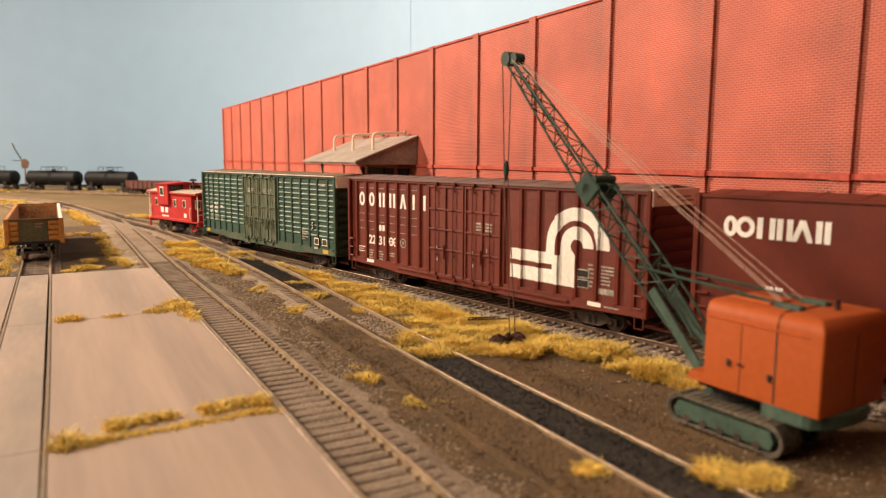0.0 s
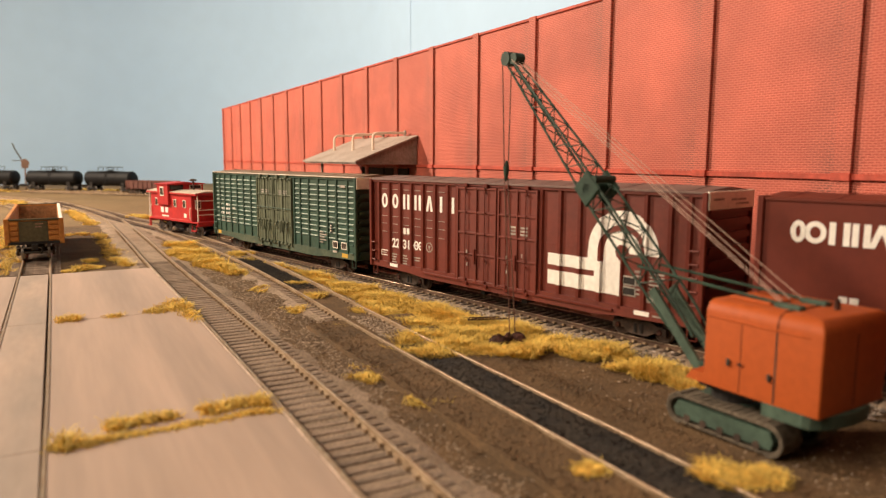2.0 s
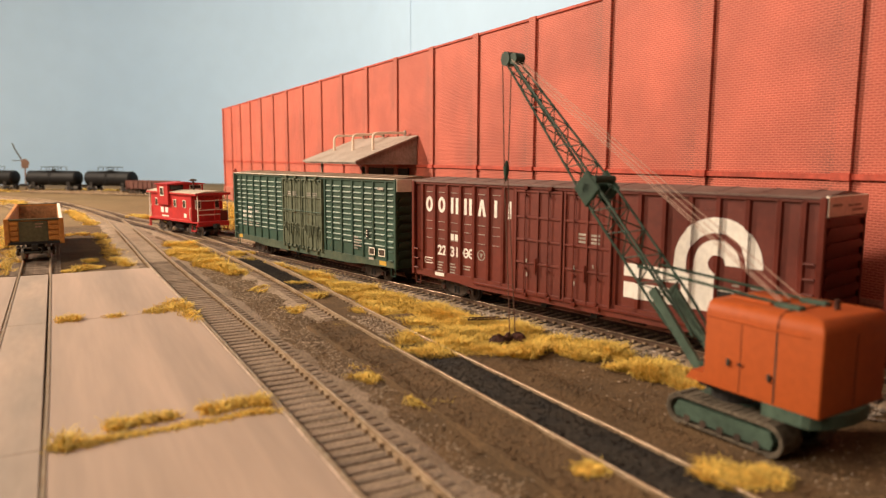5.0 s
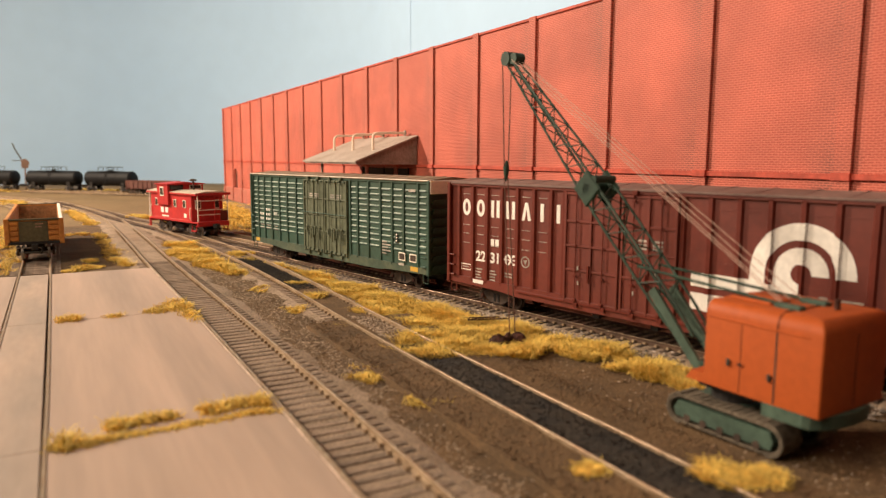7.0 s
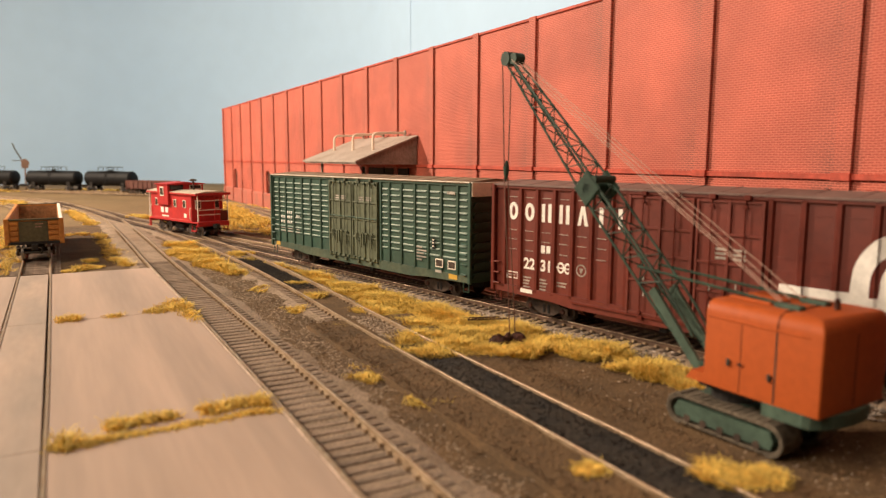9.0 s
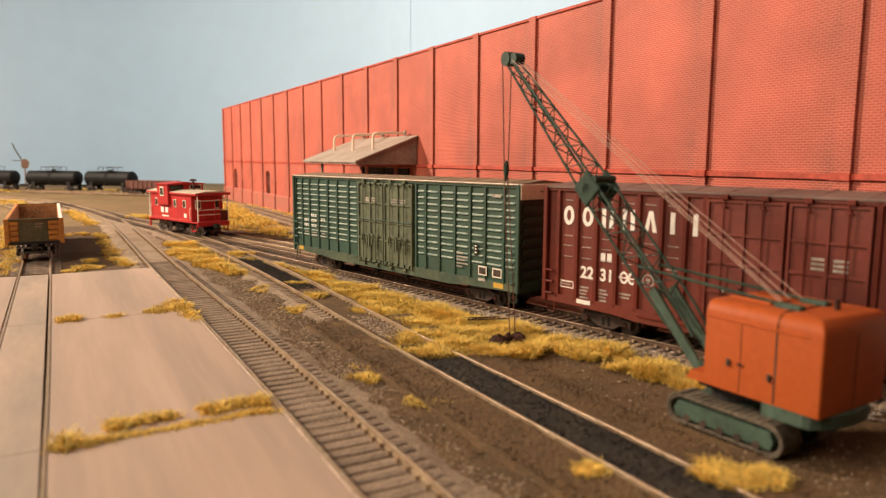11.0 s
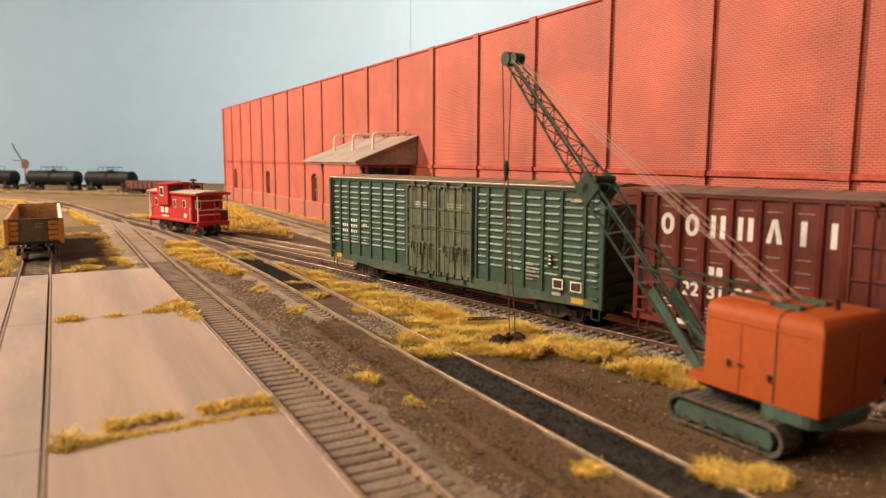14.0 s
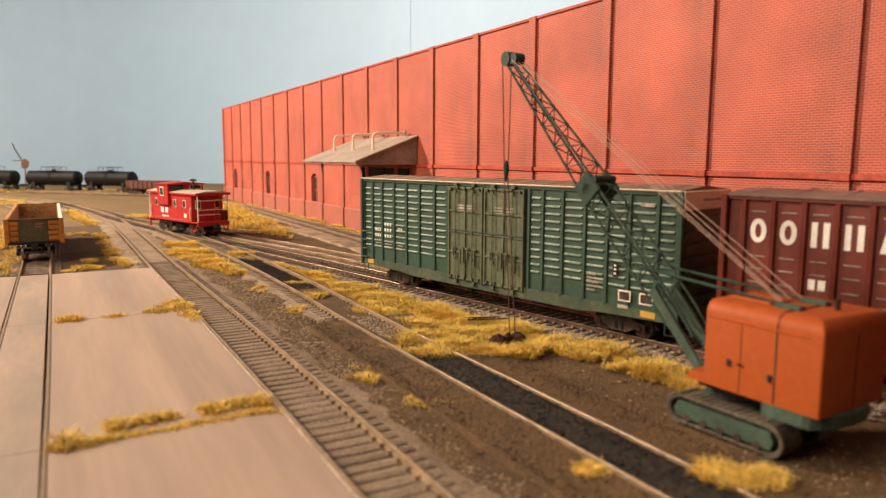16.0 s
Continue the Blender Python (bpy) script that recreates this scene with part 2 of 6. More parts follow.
# near-black that paints the shade of the dock and canopy underside
DOCK_SHADE = material("dock_shade", (0.06, 0.045, 0.04), 0.8, vary=0.2)
ROOM = material("room_wall_paint", (0.16, 0.14, 0.12), 0.9, vary=0.04, big=0.02, fine=0.3, bump=0)
FLOOR = material("room_floor", (0.25, 0.2, 0.16), 0.7, vary=0.15, big=0.03, fine=0.5, bump=0)
TAN = material("tan_paint", (0.30, 0.18, 0.13), 0.8, vary=0.2)

# ---------------------------------------------------------------- mesh building


class Shape:
    """Collects solids in full-size metres; part() links them as one mesh."""

    def __init__(self):
        self.v, self.f = [], []

    def add(self, verts, faces):
        k = len(self.v)
        self.v += [tuple(q) for q in verts]
        self.f += [tuple(i + k for i in q) for q in faces]
        return self

    def box(self, x0, x1, y0, y1, z0, z1, c=0.0):
        if not c:
            return self.add([(x, y, z) for z in (z0, z1) for y in (y0, y1) for x in (x0, x1)],
                            [(0, 2, 3, 1), (4, 5, 7, 6), (0, 1, 5, 4), (2, 6, 7, 3), (0, 4, 6, 2), (1, 3, 7, 5)])
        bm = bmesh.new()
        vs = [bm.verts.new((x, y, z)) for z in (z0, z1) for y in (y0, y1) for x in (x0, x1)]
        for q in [(0, 2, 3, 1), (4, 5, 7, 6), (0, 1, 5, 4), (2, 6, 7, 3), (0, 4, 6, 2), (1, 3, 7, 5)]:
            bm.faces.new([vs[i] for i in q])
        bmesh.ops.bevel(bm, geom=bm.edges[:], offset=c, segments=2 if c > 0.1 else 1, profile=0.5, affect="EDGES")
        bm.verts.index_update()
        self.add([q.co[:] for q in bm.verts], [[q.index for q in f.verts] for f in bm.faces])
        bm.free()
        return self

    def cyl(self, p0, p1, r0, r1=None, n=10):
        r1 = r0 if r1 is None else r1
        p0, p1 = Vector(p0), Vector(p1)
        w = (p1 - p0).normalized()
        u = w.orthogonal().normalized()
        t = w.cross(u)
        ring = [(math.cos(2 * PI * i / n), math.sin(2 * PI * i / n)) for i in range(n)]
        vs = [p0 + (u * a + t * b) * r0 for a, b in ring] + [p1 + (u * a + t * b) * r1 for a, b in ring]
        fs = [(i, (i + 1) % n, n + (i + 1) % n, n + i) for i in range(n)] + [tuple(range(n))[::-1], tuple(range(n, 2 * n))]
        return self.add(vs, fs)

    def tube(self, pts, r, n=8):
        pts = [Vector(q) for q in pts]
        vs, u = [], None
        for i, p in enumerate(pts):
            w = (pts[min(i + 1, len(pts) - 1)] - pts[max(i - 1, 0)]).normalized()
            u = w.orthogonal().normalized() if u is None else (u - w * u.dot(w)).normalized()
            t = w.cross(u)
            vs += [p + (u * math.cos(2 * PI * k / n) + t * math.sin(2 * PI * k / n)) * r for k in range(n)]
        m = len(pts)
        fs = [(i * n + k, i * n + (k + 1) % n, (i + 1) * n + (k + 1) % n, (i + 1) * n + k) for i in range(m - 1) for k in range(n)]
        return self.add(vs, fs + [tuple(range(n))[::-1], tuple(range((m - 1) * n, m * n))])

    def lathe(self, axis_pts, n=16, centre=(0, 0), along="y"):
        """Rings (position, radius) along an axis."""
        vs, fs = [], []
        for a, r in axis_pts:
            for i in range(n):
                u, w = centre[0] + r * math.cos(2 * PI * i / n), centre[1] + r * math.sin(2 * PI * i / n)
                vs.append((u, a, w) if along == "y" else (a, u, w) if along == "x" else (u, w, a))
        for k in range(len(axis_pts) - 1):
            for i in range(n):
                j = (i + 1) % n
                fs.append((k * n + i, k * n + j, (k + 1) * n + j, (k + 1) * n + i))
        fs += [tuple(range(n))[::-1], tuple(range((len(axis_pts) - 1) * n, len(axis_pts) * n))]
        return self.add(vs, fs)

    def prism(self, poly, a, b, axis="x"):
        """Extrudes a polygon (u, v) along an axis from a to b."""
        n = len(poly)
        put = {"x": lambda k, u, w: (k, u, w), "y": lambda k, u, w: (u, k, w), "z": lambda k, u, w: (u, w, k)}[axis]
        vs = [put(a, u, w) for u, w in poly] + [put(b, u, w) for u, w in poly]
        return self.add(vs, [(i, (i + 1) % n, n + (i + 1) % n, n + i) for i in range(n)] + [tuple(range(n))[::-1], tuple(range(n, 2 * n))])

    def ring(self, yc, zc, ry, rz, k, x0, x1, n=24):
        """A flat elliptic ring of width k, facing along x."""
        vs = []
        for x in (x0, x1):
            for d in (0, k):
                vs += [(x, yc + (ry - d) * math.cos(2 * PI * i / n), zc + (rz - d) * math.sin(2 * PI * i / n)) for i in range(n)]
        fs = []
        for i in range(n):
            j = (i + 1) % n
            fs += [(i, j, n + j, n + i), (2 * n + i, 3 * n + i, 3 * n + j, 2 * n + j), (i, 2 * n + i, 2 * n + j, j), (n + i, n + j, 3 * n + j, 3 * n + i)]
        return self.add(vs, fs)

    def moved(self, m):
        self.v = [tuple(m @ Vector(q)) for q in self.v]
        return self

    def mesh(self, name, mat, smooth=False, recalc=True):
        me = bpy.data.meshes.new(name)
        me.from_pydata([(x * S, y * S, z * S) for x, y, z in self.v], [], self.f)
        me.materials.append(mat)
        if recalc:
            bm = bmesh.new()
            bm.from_mesh(me)
            bmesh.ops.recalc_face_normals(bm, faces=bm.faces[:])
            if smooth:
                for f in bm.faces:
                    f.smooth = True
                for e in bm.edges:
                    if len(e.link_faces) == 2 and e.calc_face_angle(0) > 0.6:
                        e.smooth = False
            bm.to_mesh(me)
            bm.free()
        return me


def part(name, shape, mat, parent=None, label="", smooth=False, at=None, recalc=True):
    me = shape if isinstance(shape, bpy.types.Mesh) else shape.mesh(name, mat, smooth, recalc)
    ob = new(name, me)
    ob.parent = parent
    if at is not None:
        ob.matrix_basis = at
    if label:
        tagged(ob, label)
    return ob


def at(x, y, z, rx=0, ry=0, rz=0):
    return pose(x * S, y * S, z * S, rx, ry, rz)


def thing(name, m, label, category, group="", kind=""):
    ob = new(name)
    ob.empty_display_size = 0.01
    ob.matrix_world = m
    return tagged(ob, label, category, group, kind)


# ---------------------------------------------------------------- room and backdrop


def room():
    z0, z1 = -85, 118
    x0, x1, y0, y1 = -230, 75, -190, 205
    t = 6
    for nm, b in (("wall_west", (x0 - t, x0, y0, y1)), ("wall_east", (x1, x1 + t, y0, y1)), ("wall_south", (x0 - t, x1 + t, y0 - t, y0)), ("wall_north", (x0 - t, x1 + t, y1, y1 + t))):
        tagged(part(nm, Shape().box(*b, z0, z1), ROOM), "plain painted wall of the layout room", "wall", kind="structure")
    tagged(part("floor", Shape().box(x0 - t, x1 + t, y0 - t, y1 + t, z0 - 4, z0), FLOOR), "brown floor of the layout room", "floor", kind="structure")
    tagged(part("ceiling", Shape().box(x0 - t, x1 + t, y0 - t, y1 + t, z1, z1 + 4), ROOM), "plain ceiling of the layout room", "ceiling", kind="structure")
    # painted sky: straight, with a rounded corner behind the factory
    line = [(-150, 196), (-60, 196), (10, 196)]
    for i in range(1, 13):
        a = PI / 2 * i / 12
        line.append((10 + 52 * math.sin(a), 144 + 52 * math.cos(a)))
    line += [(62, 60), (62, -60)]
    vs = [(x, y, z) for z in (-2, 68) for x, y in line] + [(x * 1.01 + 0.5, y + 0.6, z) for z in (-2, 68) for x, y in line]
    n = len(line)
    fs = []
    for i in range(n - 1):
        fs += [(i, i + 1, n + i + 1, n + i), (2 * n + i, 3 * n + i, 3 * n + i + 1, 2 * n + i + 1), (n + i, n + i + 1, 3 * n + i + 1, 3 * n + i), (i, 2 * n + i, 2 * n + i + 1, i + 1)]
    fs += [(0, n, 3 * n, 2 * n), (n - 1, 3 * n - 1, 4 * n - 1, 2 * n - 1)]
    sky = part("backdrop", Shape().add(vs, fs), SKY, smooth=True)
    tagged(sky, "pale blue painted sky board behind the layout", "backdrop", kind="structure")
    # seam between two boards
    x, y = 61.86, 127.4
    tagged(part("trim", Shape().box(x - 0.05, x + 0.02, y - 0.02, y + 0.02, 18, 68), SEAM), "thin bluish seam between two sky boards", "seam", kind="structure")


# ---------------------------------------------------------------- ground


def spline(pts, step=0.6):
    """Catmull-Rom through the points, evenly stepped."""
    q = [Vector((*p, 0)) for p in pts]
    q = [q[0] * 2 - q[1]] + q + [q[-1] * 2 - q[-2]]
    dense = []
    for i in range(1, len(q) - 2):
        for k in range(40):
            t = k / 40
            a, b, c, d = q[i - 1:i + 3]
            dense.append(0.5 * (2 * b + (c - a) * t + (2 * a - 5 * b + 4 * c - d) * t * t + (3 * b - a - 3 * c + d) * t ** 3))
    dense.append(q[-2])
    out, gone = [dense[0]], 0.0
    for a, b in zip(dense, dense[1:]):
        seg = (b - a).length
        while seg and gone + seg >= step:
            a = a + (b - a) * ((step - gone) / seg)
            seg = (b - a).length
            gone = 0.0
            out.append(a.copy())
        gone += seg
    return out


def frames_along(line):
    res = []
    for i, p in enumerate(line):
        d = (line[min(i + 1, len(line) - 1)] - line[max(i - 1, 0)]).normalized()
        res.append((p, d, Vector((d.y, -d.x, 0))))
    return res


def sweep(line, profile, shape=None):
    """Sweeps a closed profile (offset to the right, height) along a line."""
    shape = shape or Shape()
    fr, n = frames_along(line), len(profile)
    vs = [p + r * o + Vector((0, 0, h)) for p, d, r in fr for o, h in profile]
    fs = [(k * n + i, k * n + (i + 1) % n, (k + 1) * n + (i + 1) % n, (k + 1) * n + i) for k in range(len(fr) - 1) for i in range(n)]
    fs += [tuple(range(n))[::-1], tuple(range((len(fr) - 1) * n, len(fr) * n))]
    return shape.add(vs, fs)


def uneven(x, y):
    return 0.10 * noise.noise((x * 0.35, y * 0.35, 0)) + 0.05 * noise.noise((x * 1.7, y * 1.7, 3))


def ground_height(x, y):
    return -0.30 + uneven(x, y)


def axis_steps(a, b, fine_a, fine_b, fine, coarse):
    out, x = [], a
    while x < b:
        out.append(x)
        x += fine if fine_a <= x <= fine_b else coarse
    return out + [b]


def ground():
    xs, ys = axis_steps(-150, 62, -6, 25, 0.35, 4), axis_steps(-70, 197, 5, 70, 0.4, 3.5)
    nx = len(xs)
    sh = Shape()
    vs = [(x, y, ground_height(x, y)) for y in ys for x in xs]
    fs, mats = [], []
    for j in range(len(ys) - 1):
        for i in range(nx - 1):
            fs.append((j * nx + i, j * nx + i + 1, (j + 1) * nx + i + 1, (j + 1) * nx + i))
            x, y = xs[i], ys[j]
            edge = 78 + 9 * noise.noise((x * 0.12, y * 0.12, 5)) + max(0, x - 10) * 1.2
            mats.append(1 if y > edge or x < -20 else 0)
    me = sh.add(vs, fs).mesh("ground", DIRT, recalc=False)
    me.materials.append(FIELD)
    me.polygons.foreach_set("material_index", mats)
    me.polygons.foreach_set("use_smooth", [True] * len(mats))
    tagged(part("ground", me, DIRT), "brown scenic soil turning to tan field earth", "ground", kind="structure")


def sleepers(track, line, mesh, a=0, limit=300):
    for k, (p, d, r) in enumerate(frames_along(line)[a:a + limit]):
        ob = part("tie", mesh, TIE, track)
        ob.matrix_basis = pose(p.x * S, p.y * S, -0.18 * S, 0, 0, math.degrees(math.atan2(-d.x, d.y)) + random.uniform(-1.5, 1.5))


GAUGE = 1.435
TIE_MESH = Shape().box(-1.3, 1.3, -0.105, 0.105, -0.2, 0.0, 0.02).mesh("tie", TIE)
DARK_TIE_MESH = Shape().box(-1.3, 1.3, -0.105, 0.105, -0.2, 0.0, 0.02).mesh("dark_tie", DARK_TIE)


def railway(pts, label, ties=(0, 999), bed=True, lift=0.0, tie_step=0.47, ties_mesh=None, rail_mat=None):
    track = thing("railway_track", at(0, 0, lift), label, "railway track", "tracks of the yard", "structure")
    line = spline(pts, 0.8)
    if bed:
        shoulders = spline(pts, 0.8)
        sh = Shape()
        fr = frames_along(shoulders)
        n = 9
        vs = []
        for k, (p, d, r) in enumerate(fr):
            for o, h in ((-2.3, -0.5), (-1.75, -0.29), (-1.3, -0.212), (-0.7, -0.208), (0, -0.208), (0.7, -0.208), (1.3, -0.212), (1.75, -0.29), (2.3, -0.5)):
                q = p + r * (o * (1 + (0.05 if abs(o) < 1.5 else 0.22) * noise.noise((p.x * 0.45 + o, p.y * 0.45, 0))))
                vs.append((q.x, q.y, h + 0.03 * noise.noise((q.x * 2.1, q.y * 2.1, 1))))
        fs = [(k * n + i, k * n + i + 1, (k + 1) * n + i + 1, (k + 1) * n + i) for k in range(len(fr) - 1) for i in range(n - 1)]
        part("ballast_bed", sh.add(vs, fs), BALLAST, track, "brown-grey ballast", smooth=True, recalc=False)
    for side in (-1, 1):
        c = side * (GAUGE / 2 + 0.04)
        rail = part("rail", sweep(line, [(c - 0.08, -0.18), (c + 0.08, -0.18), (c + 0.08, -0.15), (c + 0.022, -0.13), (c + 0.022, -0.05), (c + 0.042, -0.03), (c + 0.042, -0.008), (c - 0.042, -0.008), (c - 0.042, -0.03), (c - 0.022, -0.05), (c - 0.022, -0.13), (c - 0.08, -0.15)]), rail_mat or RAIL, track)
        part("rail_head", sweep(line, [(c - 0.036, -0.01), (c + 0.036, -0.01), (c + 0.030, 0.0), (c - 0.030, 0.0)]), RAIL_TOP, rail, "worn bright rail head")
    sl = spline(pts, tie_step)
    if bed:
        spikes = Shape()
        for p, d, r in frames_along(sl):
            if -5 < p.y < 70:
                for o in (-0.86, -0.65, 0.65, 0.86):
                    q = p + r * o
                    spikes.box(q.x - 0.05, q.x + 0.05, q.y - 0.06, q.y + 0.06, -0.19, -0.105)
        tagged(part("rail_spikes", spikes, RAIL, track, recalc=False), "rusty spikes holding the rails", kind="stuff")
    sleepers(track, sl, ties_mesh or TIE_MESH, *ties)
    return track


TRAIN_TURN = 12.32
TRAIN_OFF = 22.52
_t = radians(-TRAIN_TURN)
TRAIN_D, TRAIN_N = Vector((math.sin(_t), math.cos(_t), 0)), Vector((math.cos(_t), -math.sin(_t), 0))


def on_train_line(s, off=0.0):
    q = TRAIN_N * (TRAIN_OFF + off) + TRAIN_D * s
    return q.x, q.y


TRACK_SLAB = [(-0.9, -12), (-1.37, 6), (-1.45, 25), (-1.6, 45), (-1.68, 53), (-1.85, 72), (-2.6, 90), (-5.5, 108), (-12, 126)]
TRACK_ONE = [(5.4, -12), (5.5, 5), (5.52, 15), (5.50, 22), (5.46, 27), (5.38, 32), (5.26, 38), (5.13, 46), (5.03, 58), (4.93, 66), (4.84, 72), (4.6, 80), (4.0, 88), (2.7, 96), (0.9, 106), (-1.2, 116), (-4.6, 126), (-13, 142), (-26, 153)]
TRACK_TWO = [(10.75, -12), (10.72, 5), (10.65, 15), (10.55, 25), (10.6, 34), (10.5, 41), (10.2, 48), (9.75, 55), (9.1, 62), (8.3, 69)]
TRACK_TRAIN = [on_train_line(-20), on_train_line(0), on_train_line(20), on_train_line(40), on_train_line(52), on_train_line(60), (8.0, 71), (6.2, 80), (4.3, 91), (1.4, 104), (-1.6, 117)]
TRACK_SPUR = [(19.0, 28), (17.9, 36), (15.9, 46), (13.2, 56.5), (11.05, 64.4), (8.9, 71.2), (6.7, 79), (4.4, 91)]
TRACK_WALL = [(21.3, -12), (21.6, 30), (21.7, 60), (21.9, 80), (21.9, 95), (20.8, 108), (17.5, 120)]


def tracks():
    railway(TRACK_ONE, "weathered track with brown ties beside the concrete slab", ties=(0, 128))
    railway(TRACK_TWO, "rusty track half buried in soil and black cinders", ties=(53, 300), lift=0.0)
    # under-car shade is put into this track's tie and rail colours
    railway(TRACK_TRAIN, "brown track darkened for shade on grey ballast beneath the freight cars", ties_mesh=DARK_TIE_MESH, rail_mat=RAIL_DARK)
    railway(TRACK_SPUR, "rusty spur track leading past the caboose")
    railway(TRACK_WALL, "rusty siding along the factory wall", bed=True)
    railway(TRACK_SLAB, "rails set flush in a concrete slab", ties=(123, 130), bed=False)
    railway([(-48, 192), (-30, 179), (-12.0, 164.6), (-1.2, 156.0), (8.3, 148.0), (17.5, 138.6), (36, 116)], "far track at the foot of the sky board", bed=False, tie_step=1.2)
    railway([(-6, 155), (2, 146.3), (9.3, 137.9), (13.2, 133.4), (26, 118.5)], "far siding in the tan field", bed=False, tie_step=1.2)
    # cinder fill between the rails of the second track
    for a, b in ((-8, 19.8),):
        line = [q for q in spline(TRACK_TWO, 0.5) if a <= q.y <= b]
        tagged(part("cinder_fill", sweep(line, [(-0.66, -0.3), (-0.66, -0.06), (-0.3, -0.03), (0.3, -0.035), (0.66, -0.06), (0.66, -0.3)]), CINDER, smooth=True), "black cinders filling the space between two rails", "cinders", kind="stuff")
    line = [q for q in spline(TRACK_TWO, 0.5) if 19.3 <= q.y <= 46]
    tagged(part("soil_fill", sweep(line, [(-0.66, -0.3), (-0.66, -0.170), (-0.2, -0.160), (0.3, -0.172), (0.66, -0.160), (0.66, -0.3)]), DIRT, smooth=True), "sandy gravel burying the ties between two rails", "soil", kind="stuff")
    for sd in (-1, 1):
        line = [q for q in spline(TRACK_TWO, 0.7) if -8 <= q.y <= 27]
        o = sd * 1.55
        tagged(part("soil_fill", sweep(line, [(o - 0.75, -0.4), (o - 0.74, -0.10 if sd > 0 else -0.14), (o, -0.10), (o + 0.74, -0.14 if sd > 0 else -0.10), (o + 0.75, -0.4)]), DIRT, smooth=True), "brown soil packed against the rail", "soil", kind="stuff")


def slabs():
    """Concrete apron with a track set in it, poured in bays."""
    apron = thing("pavement", at(0, 0, 0), "pale stained concrete apron with a track set in it", "concrete apron", kind="structure")
    ys = [-12, 3.5, 17.35, 31.1, 44.2]
    edge = {-12: 4.57, 3.5: 4.66, 17.35: 4.69, 31.1: 4.57, 44.2: 4.33}
    for a, b in zip(ys, ys[1:]):
        def cx(y):
            return -1.33 - 0.0068 * y
        for (o0, o1, m) in ((0.805, None, CONCRETE), (-0.69, 0.69, CONCRETE_MID), (None, -0.805, CONCRETE)):
            g = 0.012 if o1 is None else 0.003
            x0a, x0b = (cx(a) + o0, cx(b) + o0) if o0 is not None else (-14, -14)
            x1a, x1b = (cx(a) + o1, cx(b) + o1) if o1 is not None else (edge[a] - 0.055, edge[b] - 0.055)
            sh = Shape()
            z1 = -0.03
            c = 0.018
            lo = [(x0a, a + g, -0.4), (x1a, a + g, -0.4), (x1b, b - g, -0.4), (x0b, b - g, -0.4)]
            mid = [(x, y, z1 - c) for x, y, _ in lo]
            top = [(x0a + c, a + g + c, z1), (x1a - c, a + g + c, z1), (x1b - c, b - g - c, z1), (x0b + c, b - g - c, z1)]
            fs = [(8, 9, 10, 11)] + [(k * 4 + i, k * 4 + (i + 1) % 4, k * 4 + 4 + (i + 1) % 4, k * 4 + 4 + i) for k in (0, 1) for i in range(4)]
            part("concrete_slab", sh.add(lo + mid + top, fs), m, apron)
    # pale edge strip along the first track
    strip = [Vector((edge[y], y, 0)) for y in ys]
    part("slab_edge", sweep(strip, [(-0.06, -0.4), (-0.035, -0.012), (0.01, -0.012), (0.035, -0.04), (0.04, -0.4)]), SLAB_EDGE, apron, "pale worn slab edge")
    path = thing("pavement", at(0, 0, 0), "pale gravel path beside the factory siding", "path", kind="structure")
    line = [Vector(q) for q in ((18.9, 34, 0), (19.2, 45, 0), (19.3, 55, 0), (18.9, 63, 0), (17.9, 68, 0))]
    part("path_bed", sweep(line, [(-0.75, -0.4), (-0.7, -0.13), (0, -0.1), (0.7, -0.13), (0.75, -0.4)]), PATH, path)


def inside(poly, x, y):
    hit = False
    for (x0, y0), (x1, y1) in zip(poly, poly[1:] + poly[:1]):
        if (y0 > y) != (y1 > y) and x < (x1 - x0) * (y - y0) / (y1 - y0) + x0:
            hit = not hit
    return hit


